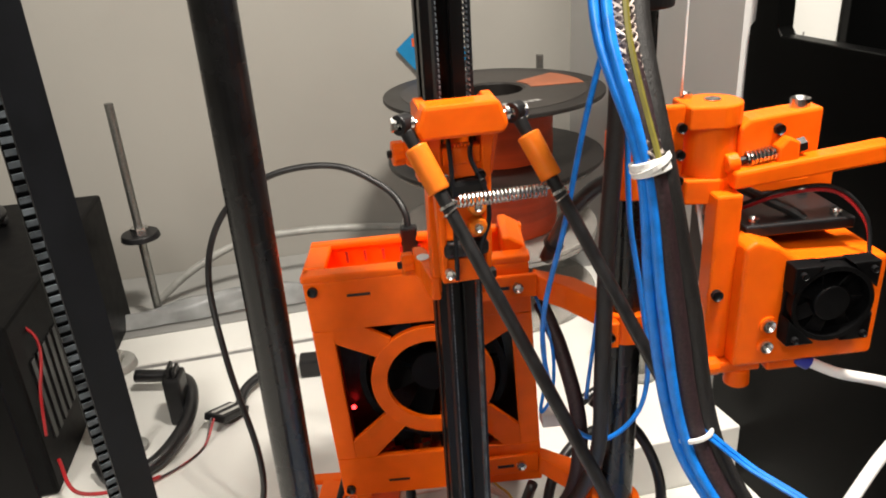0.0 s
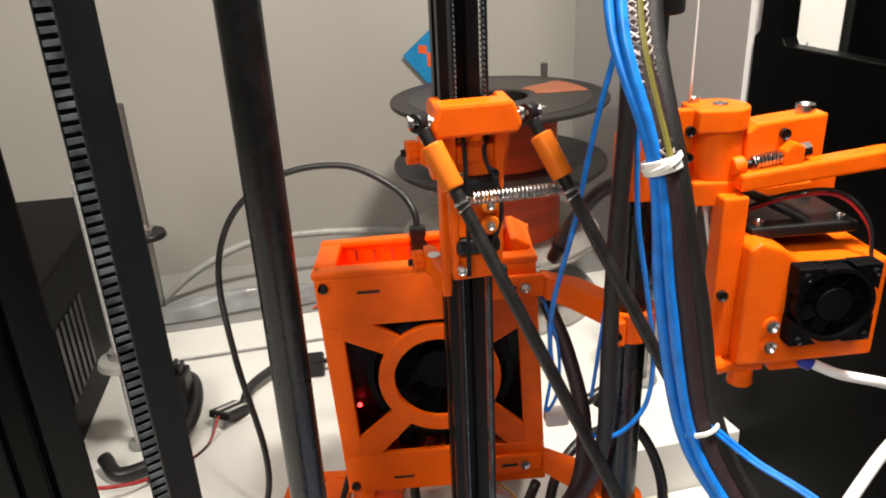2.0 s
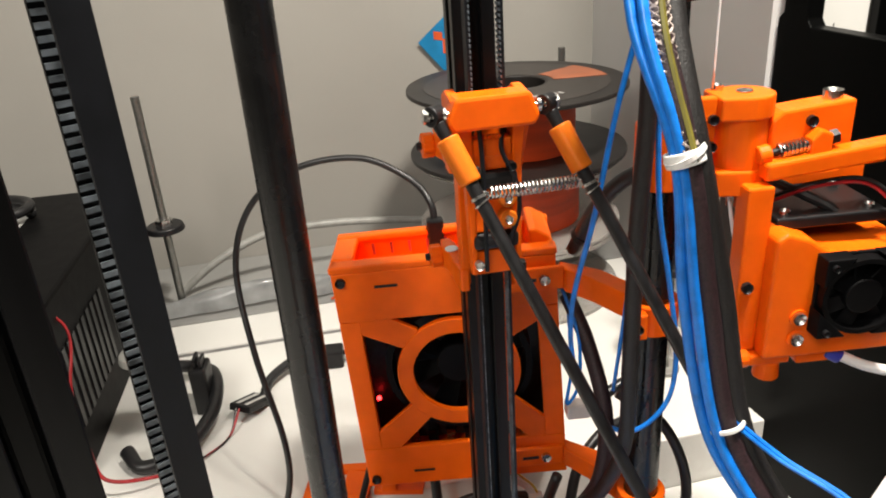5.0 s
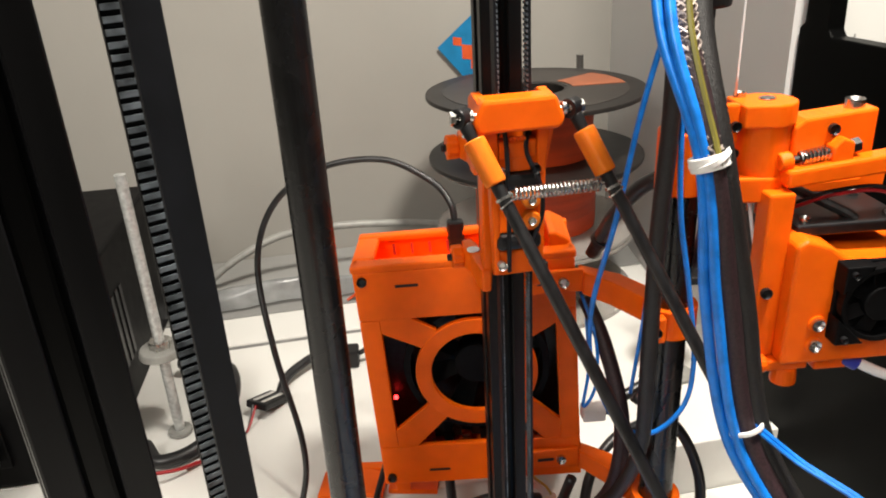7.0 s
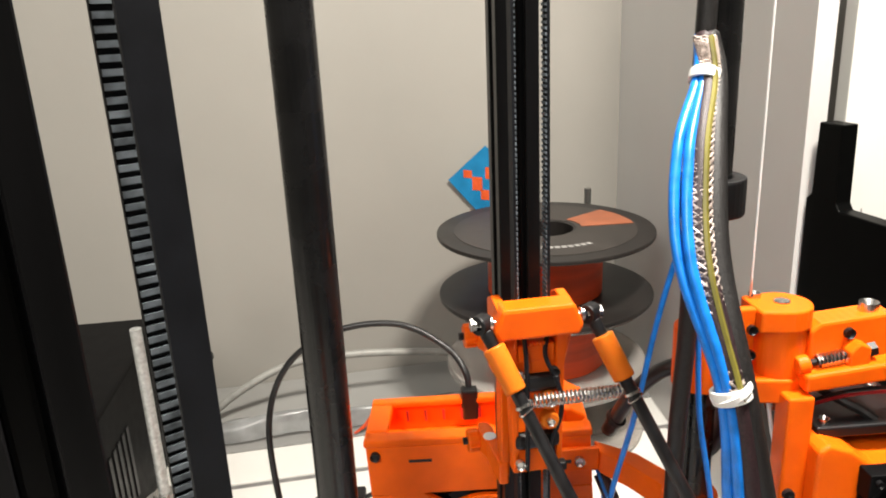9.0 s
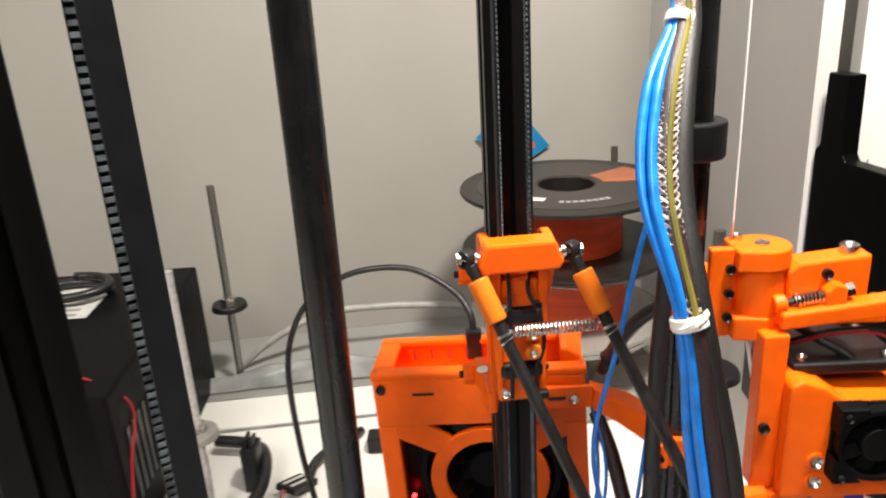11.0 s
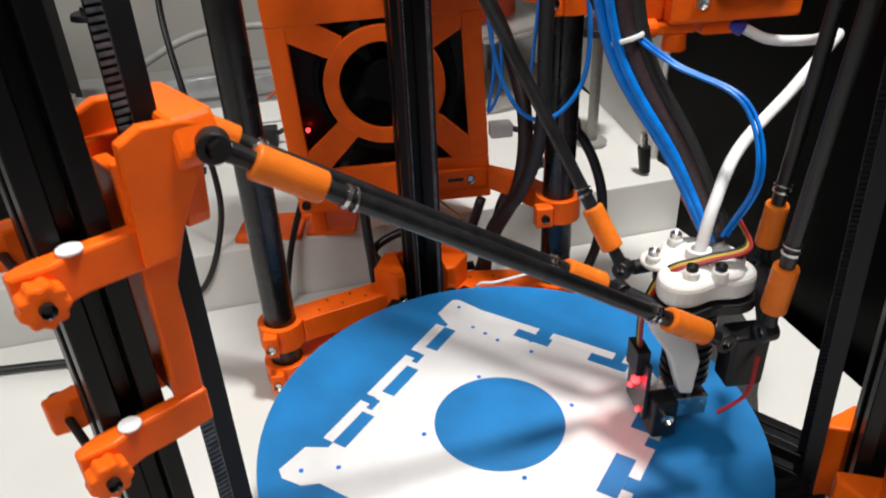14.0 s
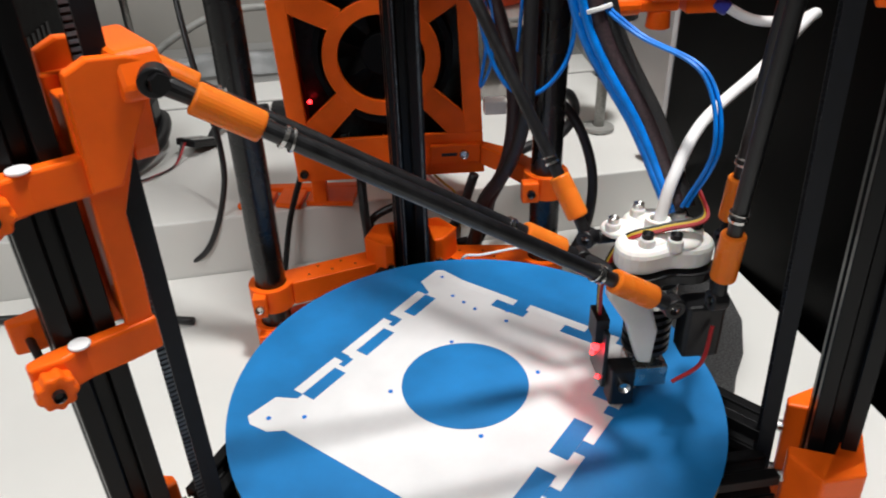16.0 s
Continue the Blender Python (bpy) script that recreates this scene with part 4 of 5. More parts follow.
part("blue_collet", cyl((0.1755, 0.290, 0.2105), (0.1815, 0.287, 0.2070), 0.0042, 0.0036, 20), DEEPBLUE, ext, "blue tube collet", bevel=0.0006)
for mm, dz in ((RED, 0.0), (BLACK, 0.0022)):
    part("fan_lead", tube([(0.150, 0.310, 0.281 + dz), (0.166, 0.302, 0.2895 + dz), (0.186, 0.296, 0.291 + dz), (0.197, 0.287, 0.279 + dz), (0.1965, 0.279, 0.262)], 0.0009, 6), mm, ext)
part("motor_cable", tube([(0.150, 0.330, 0.289), (0.160, 0.308, 0.286), (0.170, 0.300, 0.2815), (0.174, 0.297, 0.2785)], 0.0023, 8), SLEEVE, ext, "black sleeved motor cable")

ext.location = (0.0005, 0.0, -0.0035)

# ---- cables of the print head ----
bundle = thing("cable_bundle", "bundle of blue wires and braided black sleeves tied with white", "cable")
PATHB = [(0.0885, 0.3080, 0.446), (0.0860, 0.2980, 0.431), (0.0735, 0.2760, 0.407), (0.0685, 0.2560, 0.372), (0.0770, 0.2370, 0.328), (0.0840, 0.2330, 0.275), (0.0945, 0.2250, 0.218), (0.1150, 0.2060, 0.178), (0.1260, 0.1850, 0.148)]


def strand(name, offs, r, material, label=""):
    pts = []
    for i, p in enumerate(PATHB):
        k = (0.25, 0.5, 1.0, 1.0, 0.55, 1.0, 0.95, 0.7, 0.5)[i]
        pts.append((p[0] + offs[0] * k, p[1] + offs[1] * k, p[2]))
    return part(name, tube(pts, r, 10), material, bundle, label, smooth=True)


strand("blue_wire", (-0.0050, -0.0010), 0.0021, BLUE, "bright blue wire")
strand("blue_wire", (-0.0018, -0.0042), 0.0020, BLUE, "bright blue wire")
strand("blue_wire", (-0.0035, 0.0032), 0.0019, BLUE, "bright blue wire")
strand("black_sleeve", (0.0098, 0.0010), 0.0046, SLEEVE, "black braided sleeve")
strand("braided_sleeve", (0.0036, -0.0014), 0.0042, PURPLE, "purple-brown braided sleeve")
# olive wire and pale braid crossing over the upper sleeve
upper = glide([(p[0] + 0.0036 * (0.25, 0.5, 1, 1, 0.55)[i], p[1] - 0.0014, p[2]) for i, p in enumerate(PATHB[:5])], 24)
for turn_, material, n in ((1, MESHGREY, 0), (-1, MESHGREY, 1)):
    for ph in range(6):
        pts = []
        for i, c in enumerate(upper):
            a = turn_ * i * 0.62 + ph * 1.047
            pts.append(c + 0.0044 * Vector((math.cos(a), math.sin(a), 0.0)))
        part("braid_thread", tube(pts, 0.00055, 4, straight=True), material, bundle, "pale braid thread")
part("olive_wire", tube([c + Vector((0.0003, -0.0046, 0)) for c in upper], 0.0012, 6, straight=True), OLIVE, bundle, "olive wire")
for p, r, w in ((PATHB[1], 0.0062, 0.0045), (PATHB[4], 0.0070, 0.0052), ((0.0960, 0.2262, 0.222), 0.0078, 0.0020)):
    d = Vector((0.25, -0.25, -1)) if p[2] < 0.4 else Vector((-0.3, -0.5, -0.8))
    tie = part("cable_tie", ring((p[0] + 0.0006, p[1], p[2]), d, r, 0.0014, w, 28), WHITETIE, bundle, "white tie", bevel=0.0005)
    if r > 0.0069 and r < 0.0075:
        part("tie_wrap", ring((p[0] + 0.0006, p[1], p[2] + 0.001), d + Vector((0.35, 0.1, 0)), r + 0.0006, 0.0012, 0.0018, 28), WHITETIE, tie)
for dx, mm in ((0.0, BLUE), (0.0022, BLUE)):
    part("wire_tail", tube([(0.1270 + dx, 0.1800, 0.152), (0.1345 + dx, 0.1760, 0.180), (0.1310 + dx, 0.1900, 0.205), (0.1120 + dx, 0.2130, 0.214), (0.0960 + dx, 0.2260, 0.226)], 0.0009, 6), mm, bundle, "thin blue wire")
ribbon = thing("sensor_ribbon", "red, yellow and black wires looping over the print head", "cable")
for k, mm in enumerate((RED, YELLOW, CABLE)):
    o = (k - 1) * 0.0016
    part("wire", tube([(hx - 0.0225, hy + o, 0.101), (hx - 0.0225, hy + o, 0.122), (hx - 0.016, hy - 0.002 + o, 0.1405), (hx - 0.002, hy - 0.006 + o, 0.1475), (hx + 0.014, hy - 0.008 + o, 0.1525), (hx + 0.016, hy + 0.006 + o, 0.158)], 0.0009, 6), mm, ribbon)
bowden = thing("feed_tube", "white plastic feed tube from extruder to print head", "tube")
part("tube", tube([(0.1805, 0.2875, 0.2050), (0.1950, 0.2840, 0.1985), (0.2080, 0.2700, 0.2010), (0.2050, 0.2480, 0.2100), (0.1910, 0.2300, 0.2120), (0.1725, 0.2230, 0.1950), (0.1395, 0.2000, 0.1810), (0.1240, 0.1850, 0.1640), (0.1175, 0.1790, 0.1430)], 0.0026, 12), WHITETUBE, bowden, smooth=True)
loops = thing("blue_wire_loop", "two thin blue wires looped round the post and control box", "wire")
part("wire", tube([(0.0850, 0.303, 0.372), (0.0750, 0.304, 0.330), (0.0665, 0.306, 0.280), (0.0580, 0.312, 0.230), (0.0620, 0.318, 0.190), (0.0740, 0.312, 0.162), (0.0900, 0.306, 0.158), (0.1050, 0.303, 0.176), (0.1080, 0.303, 0.205), (0.1025, 0.3045, 0.245), (0.0960, 0.304, 0.280), (0.0935, 0.3045, 0.318), (0.0920, 0.305, 0.372)], 0.0013, 8), BLUE, loops, smooth=True)
part("wire", tube([(0.0885, 0.305, 0.372), (0.0860, 0.305, 0.320), (0.0850, 0.306, 0.270), (0.0830, 0.306, 0.235), (0.0800, 0.312, 0.180)], 0.0010, 8), BLUE, loops, smooth=True)
part("wire", tube([(0.067, 0.372, 0.212), (0.072, 0.352, 0.190), (0.070, 0.342, 0.165), (0.064, 0.345, 0.150), (0.068, 0.350, 0.172), (0.070, 0.366, 0.196)], 0.0010, 8), BLUE, loops, smooth=True)
sleeve = thing("sleeved_cable", "black sleeved cable running down the round post", "cable")
part("sleeve", tube([(0.0905, 0.3085, 0.470), (0.0885, 0.3065, 0.400), (0.0880, 0.3035, 0.330), (0.0855, 0.3030, 0.270), (0.0850, 0.3030, 0.200), (0.0850, 0.306, 0.150), (0.078, 0.318, 0.110), (0.064, 0.336, 0.075), (0.060, 0.345, 0.030), (0.058, 0.360, 0.006)], 0.0040, 10), SLEEVE, sleeve, smooth=True)
part("side_sleeve", tube([(0.0705, 0.372, 0.205), (0.0770, 0.350, 0.185), (0.0820, 0.330, 0.150), (0.0780, 0.325, 0.110), (0.0660, 0.340, 0.070), (0.0560, 0.350, 0.030), (0.040, 0.362, 0.008)], 0.0045, 10), PURPLE, sleeve, "purple-brown braided sleeve", smooth=True)
hose = thing("black_cable", "black round cable arching behind the post", "cable")
part("sheath", tube([(0.074, 0.372, 0.233), (0.082, 0.358, 0.262), (0.0950, 0.345, 0.283), (0.1130, 0.340, 0.285), (0.1230, 0.338, 0.262), (0.1200, 0.342, 0.238), (0.108, 0.350, 0.228)], 0.0042, 10), CABLE, hose, smooth=True)
part("tie", ring((0.077, 0.368, 0.243), (0.5, -0.5, 0.8), 0.0056, 0.0016, 0.003, 20), BLACK, hose)
low = thing("power_cable", "black cable curling round the foot of the post", "cable")
part("sheath", tube([(0.095, 0.350, 0.150), (0.120, 0.342, 0.130), (0.1340, 0.338, 0.095), (0.1330, 0.334, 0.060), (0.120, 0.330, 0.035), (0.098, 0.345, 0.012), (0.070, 0.362, 0.006)], 0.0032, 10), CABLE, low, smooth=True)
part("sheath", tube([(0.095, 0.392, 0.115), (0.128, 0.405, 0.122), (0.140, 0.412, 0.105), (0.128, 0.408, 0.088), (0.10, 0.395, 0.085), (0.08, 0.38, 0.070), (0.064, 0.365, 0.03), (0.030, 0.375, 0.006)], 0.0036, 10), CABLE, low, smooth=True)
part("sheath", tube([(0.050, 0.372, 0.060), (0.010, 0.385, 0.052), (-0.010, 0.382, 0.038), (0.020, 0.372, 0.022), (0.058, 0.368, 0.030)], 0.0030, 10), CABLE, low, smooth=True)
part("sheath", tube([(0.062, 0.360, 0.085), (0.050, 0.362, 0.050), (0.030, 0.366, 0.022), (-0.006, 0.372, 0.012), (-0.012, 0.372, 0.045), (-0.014, 0.390, 0.082)], 0.0034, 10), CABLE, low, smooth=True)
whitew = thing("white_wires", "thin white wires with a nylon connector hanging under the control box", "wire")
for k in range(4):
    part("wire", tube([(0.020 + k * 0.003, 0.385, 0.084), (0.030 + k * 0.004, 0.378, 0.072), (0.044 + k * 0.002, 0.372, 0.066), (0.050 + k * 0.001, 0.371, 0.050), (0.052, 0.372, 0.020)], 0.0008, 6), WHITETUBE if k < 3 else YELLOW, whitew)
part("connector", box((0.0455, 0.367, 0.052), (0.0545, 0.373, 0.063)), WHITETIE, whitew, "white nylon connector", bevel=0.0008)
endstop = thing("thermistor_wire", "thin white wire lying over the orange corner", "wire")
part("wire", tube([(0.046, 0.3085, 0.0480), (0.050, 0.3045, 0.0570), (0.060, 0.303, 0.0580), (0.085, 0.306, 0.0595), (0.098, 0.309, 0.054)], 0.0008, 6), WHITETUBE, endstop)
plugs = thing("white_plug", "white nylon plug with black lead beside the control box", "plug")
part("shell", box((0.0690, 0.362, 0.1245), (0.0830, 0.372, 0.1335)), WHITETIE, plugs, bevel=0.001)
part("lead", tube([(0.0832, 0.367, 0.129), (0.089, 0.362, 0.126), (0.090, 0.352, 0.110)], 0.0018, 8), CABLE, plugs)
jack = thing("barrel_plug", "black barrel plug with steel tip leaning on the side board", "plug")
part("grip", cyl((0.2105, 0.448, 0.0475), (0.2085, 0.4495, 0.0690), 0.0042, 0.0052, 18), BLACK, jack, "black plug grip", bevel=0.0006)
part("tip", cyl((0.2085, 0.4495, 0.0690), (0.2075, 0.4500, 0.0800), 0.0028, segs=16), STEEL, jack, "steel plug tip")

# ---- things on the shelf ----


def spool(name, x, y, z0, z1, r, flange, label, filament, hub=0.0275):
    s = thing(name, label, "spool", "filament spools")
    for z, top in ((z0 + 0.002, 0), (z1 - 0.002, 1)):
        f = part("flange", ring((x, y, z), (0, 0, 1), r, r - hub, 0.004, 72), flange, s, bevel=0.0008)
        if top and flange == SPOOLBLACK:
            part("label_ring", ring((x, y, z + 0.0022), (0, 0, 1), r - 0.017, r - 0.017 - hub - 0.003, 0.0004, 72), SPOOLLABEL, f, "grey-brown round label")
            pts = [(x + rr * math.cos(radians(a)), y + rr * math.sin(radians(a))) for rr, rng in ((r - 0.018, range(-2, 43, 5)), (hub + 0.008, range(42, -7, -8))) for a in rng]
            part("label_patch", prism(pts, 0.0003, Matrix.Translation((0, 0, z + 0.0026))), LABELORANGE, f, "faded orange label patch")
            part("label_square", box((-0.007, -0.005, 0), (0.007, 0.005, 0.0003), Matrix.Translation((x - 0.034, y - 0.052, z + 0.0026)) @ Matrix.Rotation(radians(-24), 4, "Z")), PAPER, f, "small pale square label")
            for k in range(8):
                a = radians(258 + k * 5.4)
                part("label_bar", box((-0.0022, -0.003, 0), (0.0022, 0.003, 0.0003), Matrix.Translation((x + 0.066 * math.cos(a), y + 0.066 * math.sin(a), z + 0.0026)) @ Matrix.Rotation(a + radians(90), 4, "Z")), INK, f)
    part("core", ring((x, y, (z0 + z1) / 2), (0, 0, 1), hub + 0.004, 0.004, z1 - z0 - 0.002, 48), flange, s)
    if filament:
        part("winding", ring((x, y, (z0 + z1) / 2), (0, 0, 1), filament, filament - hub - 0.006, z1 - z0 - 0.009, 64), FILAMENT, s, "orange filament winding")
    return s


SX, SY = 0.1026, 0.7025
spool("filament_spool", SX, SY, 0.1905, 0.2565, 0.105, SPOOLBLACK, "black filament spool with orange filament lying flat", 0.056)
spool("clear_spool", SX, SY, 0.118, 0.1895, 0.100, CLEAR, "clear plastic spool with orange filament under the black one", 0.060)
spool("clear_spool", SX, SY, 0.0455, 0.117, 0.100, CLEAR, "empty clear plastic spool standing on the shelf", 0.0)


def spindle(x, y, top, disc_z, disc_r, disc, rod_mat, label, base=0.0455, r=0.0040):
    s = thing("spool_spindle", label, "spool holder", "spool spindles")
    part("rod", cyl((x, y, base), (x, y, top), r, segs=18), rod_mat, s, "threaded rod")
    part("disc", cyl((x, y, disc_z - 0.003), (x, y, disc_z + 0.003), disc_r, disc_r * 0.92, 32), disc, s, bevel=0.001)
    part("collar", cyl((x, y, disc_z + 0.003), (x, y, disc_z + 0.009), r * 2.1, segs=6), STEEL, s)
    part("foot", cyl((x, y, base), (x, y, base + 0.004), disc_r * 0.55, segs=32), GREYFOAM, s, bevel=0.001)
    return s


spindle(-0.252, 0.711, 0.271, 0.140, 0.019, BLACK, THREAD, "grey threaded spool spindle with black disc standing on the shelf")
spindle(-0.2215, 0.497, 0.2615, 0.122, 0.017, GREYFOAM, GREYROD, "pale rod spool spindle with grey disc standing on the shelf")
spindle(0.189, 0.516, 0.265, 0.146, 0.024, BLACK, THREAD, "threaded spool spindle with thick black disc on the shelf", r=0.0045)
spindle(0.178, 0.834, 0.262, 0.150, 0.015, BLACK, THREAD, "grey threaded spool spindle against the back wall")

sticker = thing("wall_sticker", "blue diamond sticker with red marks on the wall", "sticker")
SM = Matrix.Translation((0.064, 0.8622, 0.272)) @ Matrix.Rotation(math.atan(SLOPE), 4, "Z") @ Matrix.Rotation(radians(90), 4, "X")
part("sheet", prism([(-0.044, 0.004), (0.001, 0.041), (0.044, -0.012), (-0.006, -0.042)], 0.0008, SM), STICKBLUE, sticker)
for a, b in (((-0.026, 0.006), (-0.016, 0.013)), ((-0.016, -0.010), (-0.004, 0.004)), ((0.000, 0.002), (0.012, 0.014)), ((-0.006, -0.022), (0.004, -0.012)), ((0.010, -0.012), (0.026, -0.006))):
    part("red_mark", prism([a, (b[0], a[1] - 0.002), b, (a[0], b[1] + 0.002)], 0.0003, SM @ Matrix.Translation((0, 0, 0.0009))), STICKRED, sticker)

psu = thing("power_supply", "black power supply box with paper label standing on the shelf", "power supply")
PSM = Matrix.Translation((-0.264, 0.452, 0.0455)) @ Matrix.Rotation(radians(4), 4, "Z")
part("case", box((-0.185, 0.0, 0.0), (0.0, 0.268, 0.138), PSM), FANBLACK, psu, bevel=0.003)
part("label", box((-0.120, 0.150, 0.1382), (-0.070, 0.225, 0.1386), PSM), PAPER, psu, "pale printed label")
for k in range(5):
    part("label_bar", box((-0.116, 0.155 + k * 0.012, 0.1387), (-0.082, 0.160 + k * 0.012, 0.1389), PSM), INK, psu)
part("socket", box((-0.110, -0.004, 0.020), (-0.060, 0.0, 0.055), PSM), FANBLACK, psu, bevel=0.001)
part("switch", box((-0.045, -0.004, 0.022), (-0.025, 0.0, 0.046), PSM), FANBLACK, psu, bevel=0.001)
for k in range(9):
    part("vent_slot", box((0.0, 0.020 + k * 0.012, 0.035), (0.0012, 0.026 + k * 0.012, 0.100), PSM), CABLE, psu)
mains = thing("mains_cable", "thick black mains cable hanging from the power supply to the table", "cable")
part("plug", box((-0.105, -0.034, 0.024), (-0.065, -0.0045, 0.050), PSM), BLACK, mains, bevel=0.004)
part("sheath", tube([PSM @ Vector((-0.085, -0.034, 0.037)), PSM @ Vector((-0.090, -0.055, 0.020)), (-0.372, 0.365, 0.010), (-0.40, 0.32, 0.006), (-0.46, 0.29, 0.006)], 0.0045, 10), CABLE, mains, smooth=True)
lead = thing("table_cable", "thin black cable lying across the table", "cable")
part("sheath", tube([(-0.55, 0.30, 0.0035), (-0.40, 0.335, 0.0035), (-0.30, 0.345, 0.0035), (-0.20, 0.345, 0.0035), (-0.13, 0.330, 0.0035)], 0.0028, 10), CABLE, lead, smooth=True)
redlead = thing("red_wires", "red wires hanging down the power supply side", "wire")
part("wire", tube([PSM @ Vector((-0.075, 0.040, 0.141)), PSM @ Vector((-0.030, 0.030, 0.1415)), PSM @ Vector((0.004, 0.030, 0.115)), PSM @ Vector((0.006, 0.006, 0.080)), PSM @ Vector((0.004, 0.0, 0.052))], 0.0011, 8), RED, redlead, smooth=True)
part("wire", tube([PSM @ Vector((0.005, 0.004, 0.028)), PSM @ Vector((0.02, -0.02, 0.016)), PSM @ Vector((0.05, -0.018, 0.010)), PSM @ Vector((0.07, 0.0, 0.002))], 0.0014, 8), RED, redlead, smooth=True)
clot = thing("coiled_cable", "thick black cable curled on the shelf beside the power supply", "cable")
part("sheath", tube([(-0.240, 0.580, 0.060), (-0.205, 0.572, 0.060), (-0.186, 0.545, 0.065), (-0.182, 0.505, 0.060), (-0.198, 0.468, 0.053), (-0.225, 0.455, 0.051), (-0.240, 0.470, 0.056)], 0.0055, 10), CABLE, clot, smooth=True)
part("connector", box((-0.200, 0.520, 0.0455), (-0.186, 0.542, 0.088)), BLACK, clot, "black cable connector", bevel=0.002)
part("connector_pins", box((-0.196, 0.524, 0.0882), (-0.1935, 0.538, 0.096)), BLACK, clot)
part("connector_pins", box((-0.1915, 0.524, 0.0882), (-0.189, 0.538, 0.094)), BLACK, clot)
usb = thing("usb_cable", "black cable looping from shelf up to the control box", "cable")
part("sheath", tube([(0.0005, 0.4165, 0.236), (-0.001, 0.422, 0.250), (-0.012, 0.434, 0.262), (-0.041, 0.445, 0.2745), (-0.081, 0.450, 0.270), (-0.114, 0.455, 0.246), (-0.129, 0.450, 0.207), (-0.122, 0.425, 0.156), (-0.109, 0.404, 0.098), (-0.112, 0.398, 0.060), (-0.130, 0.392, 0.020), (-0.160, 0.400, 0.0035)], 0.0021, 10), CABLE, usb, smooth=True)
part("usb_plug", box((-0.0045, 0.4120, 0.222), (0.0055, 0.4200, 0.242)), BLACK, usb, bevel=0.0014)
flat = thing("ribbon_connector", "black flat connector with pale stripes on thin red wires", "connector")
CM = Matrix.Translation((-0.1545, 0.520, 0.0530)) @ Matrix.Rotation(radians(62), 4, "Z") @ Matrix.Rotation(radians(18), 4, "Y")
part("shell", box((-0.016, -0.010, -0.003), (0.016, 0.010, 0.003), CM), BLACK, flat, bevel=0.001)
for k in (-1, 1):
    part("stripe", box((-0.013, k * 0.004 - 0.0016, 0.0031), (0.013, k * 0.004 + 0.0016, 0.0034), CM), PAPER, flat)
part("strap", tube([CM @ Vector((0.016, 0, 0)), (-0.142, 0.553, 0.054), (-0.122, 0.578, 0.056), (-0.108, 0.602, 0.050)], 0.0042, 8), CABLE, flat, smooth=True)
for k, mm in enumerate((RED, CABLE)):
    part("wire", tube([CM @ Vector((-0.016, 0.003 * k, 0)), (-0.168, 0.487, 0.047), (-0.182, 0.466, 0.047), (-0.205, 0.448, 0.047 + 0.001 * k)], 0.0009, 6), mm, flat)
clip = thing("cable_clip", "small black cable clip on the shelf", "clip")
part("base", box((-0.099, 0.569, 0.0455), (-0.081, 0.587, 0.062)), BLACK, clip, bevel=0.002)
part("lead", tube([(-0.081, 0.578, 0.056), (-0.068, 0.576, 0.062), (-0.052, 0.560, 0.066), (-0.040, 0.500, 0.080), (-0.038, 0.430, 0.110)], 0.0022, 8), CABLE, clip, smooth=True)
filament = thing("filament_strand", "thin pale filament strand hanging before the side board", "filament")
part("strand", tube([(0.124, 0.330, 0.80), (0.1235, 0.322, 0.55), (0.1225, 0.3190, 0.42), (0.1215, 0.3170, 0.331)], 0.0006, 6), WHITETUBE, filament, smooth=True)
part("strand", tube([(0.1275, 0.306, 0.2885), (0.1300, 0.303, 0.270), (0.1335, 0.3025, 0.255)], 0.0009, 6), WHITETUBE, filament, smooth=True)
mat_thing = thing("black_cloth", "dark flat pad lying on the table behind the bed", "pad")
part("pad", prism([(0.115, 0.300), (0.165, 0.345), (0.235, 0.345), (0.225, 0.305), (0.160, 0.285)], 0.003, Matrix.Translation((0, 0, 0.0005))), CABLE, mat_thing, bevel=0.0008)

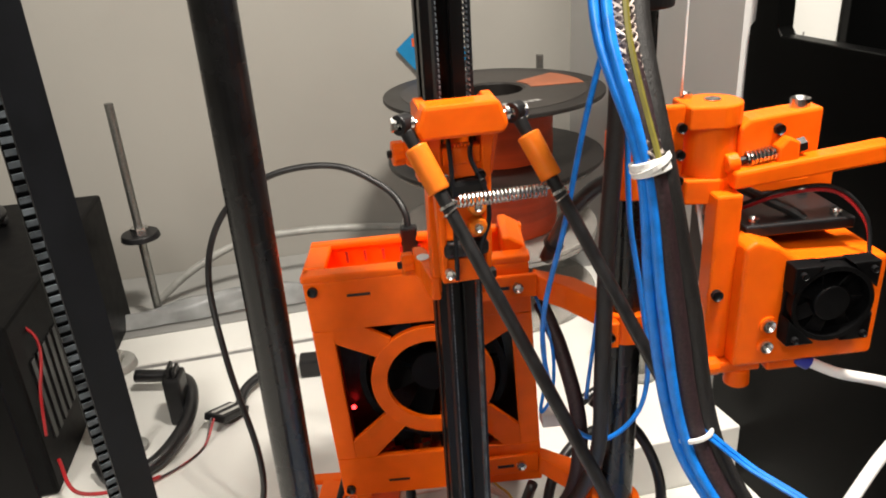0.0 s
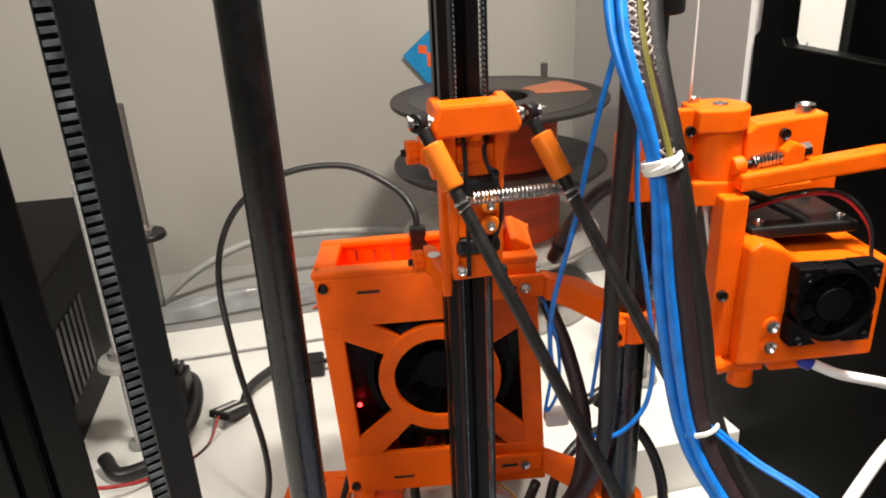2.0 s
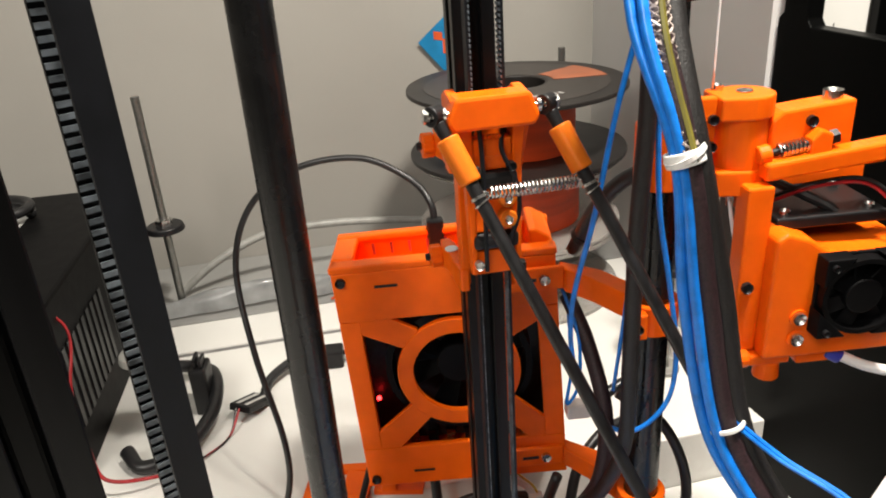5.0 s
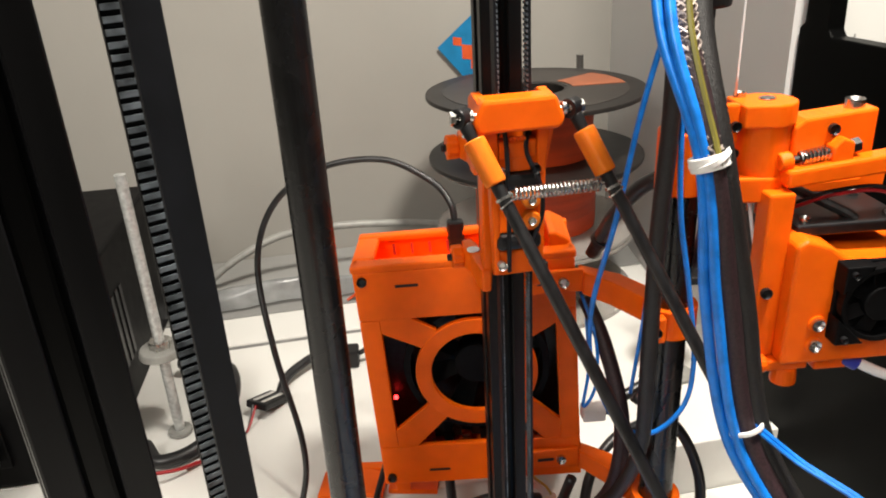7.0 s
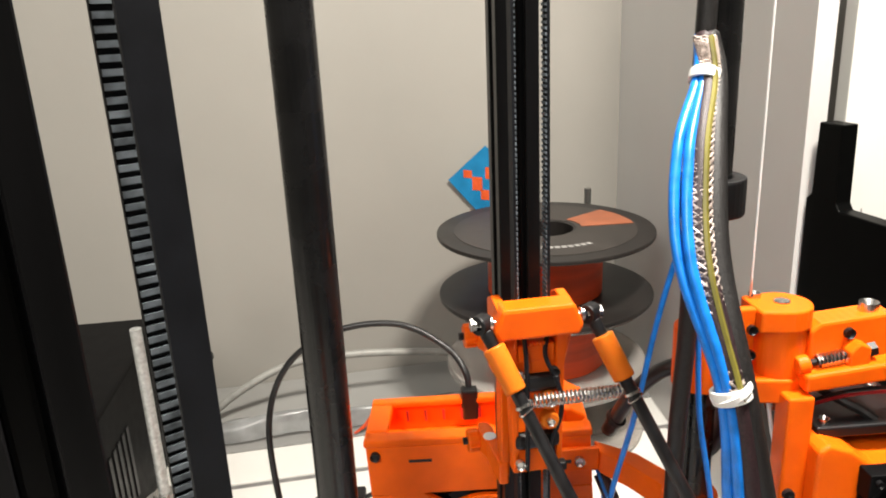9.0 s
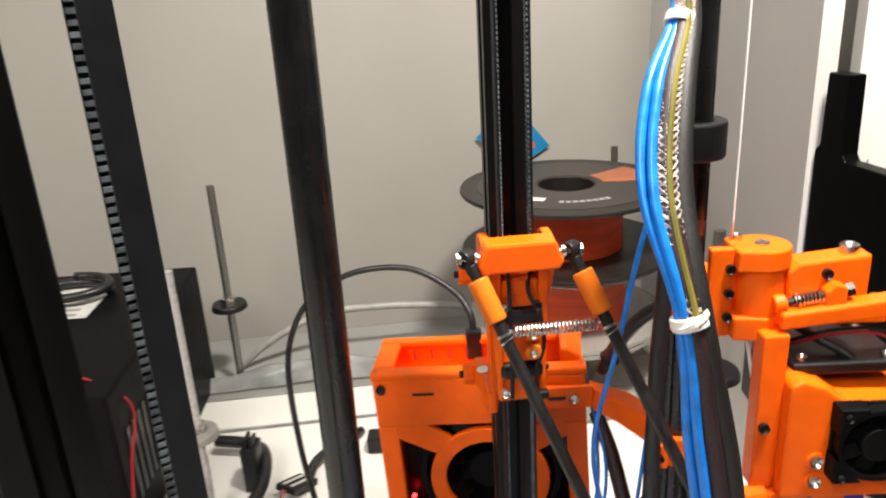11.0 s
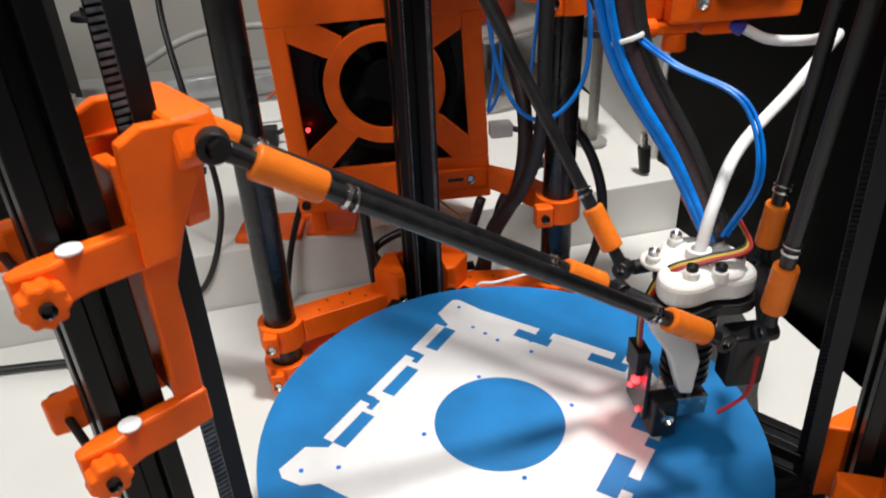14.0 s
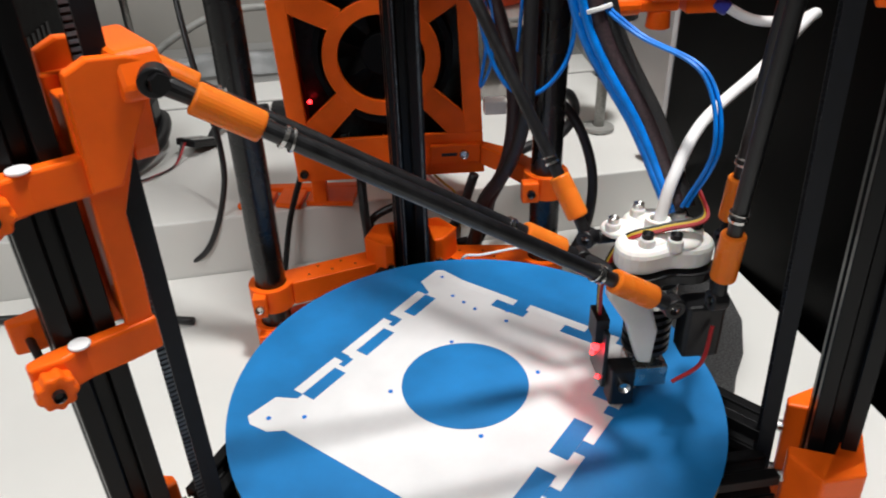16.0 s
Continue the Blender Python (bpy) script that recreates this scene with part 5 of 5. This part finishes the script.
coil_top = thing("cable_coil", "coil of black cable lying on the power supply", "cable")
part("sheath", tube([PSM @ Vector((-0.10 + 0.035 * math.cos(k * 0.5), 0.20 + 0.025 * math.sin(k * 0.5), 0.1435 + 0.0005 * k)) for k in range(17)], 0.0046, 8, steps=3), CABLE, coil_top, smooth=True)
pad = thing("speckled_pad", "dark grey speckled pad with a curved edge under the bed", "pad")
part("sheet", prism([(0.120, 0.215), (0.150, 0.285), (0.190, 0.330), (0.222, 0.335), (0.231, 0.318), (0.228, 0.290), (0.215, 0.258), (0.202, 0.238), (0.196, 0.226), (0.185, 0.205)], 0.004, Matrix.Translation((0, 0, 0.0005))), SPECKLE, pad, bevel=0.001)
film = thing("plastic_film", "crumpled smoky plastic film along the foot of the wall", "film")
bmf = bmesh.new()
cols = 90
prev = None
for i in range(cols + 1):
    x = -0.30 + 0.36 * i / cols
    row = []
    for k in range(7):
        t = k / 6
        w = noise.noise(Vector((x * 22, t * 2.2, 0.3)))
        h = 0.020 + 0.012 * noise.noise(Vector((x * 9, 3.1, 0.0)))
        row.append(bmf.verts.new((x, 0.722 + SLOPE * x + 0.022 * t + 0.008 * w, 0.0462 + h * math.sin(math.pi * min(1, t * 0.9 + 0.04)) + 0.003 * abs(w))))
    if prev:
        for k in range(6):
            bmf.faces.new((prev[k], prev[k + 1], row[k + 1], row[k]))
    prev = row
part("sheet", bmf, FILM, film, smooth=True)
# dark arc of shade along the wall, built as a grey tube
arc_tube = thing("shade_arc_tube", "grey tube behind the film, in place of an arc of shade", "cable")
part("sheath", tube([(-0.262, 0.742, 0.050), (-0.220, 0.750, 0.080), (-0.165, 0.762, 0.102), (-0.100, 0.772, 0.104), (-0.040, 0.782, 0.098), (0.010, 0.790, 0.090)], 0.0042, 10), GREYFOAM, arc_tube, smooth=True)
orange_strip = thing("orange_offcut", "orange filament offcuts lying on the shelf", "filament")
for k in range(3):
    part("strand", tube([(-0.098 + 0.004 * k, 0.700, 0.0475 + k * 0.002), (-0.075, 0.708 + 0.004 * k, 0.056 + k * 0.002), (-0.045, 0.712, 0.052 + k * 0.002), (-0.02, 0.716, 0.0475)], 0.0014, 6), FILAMENT, orange_strip)
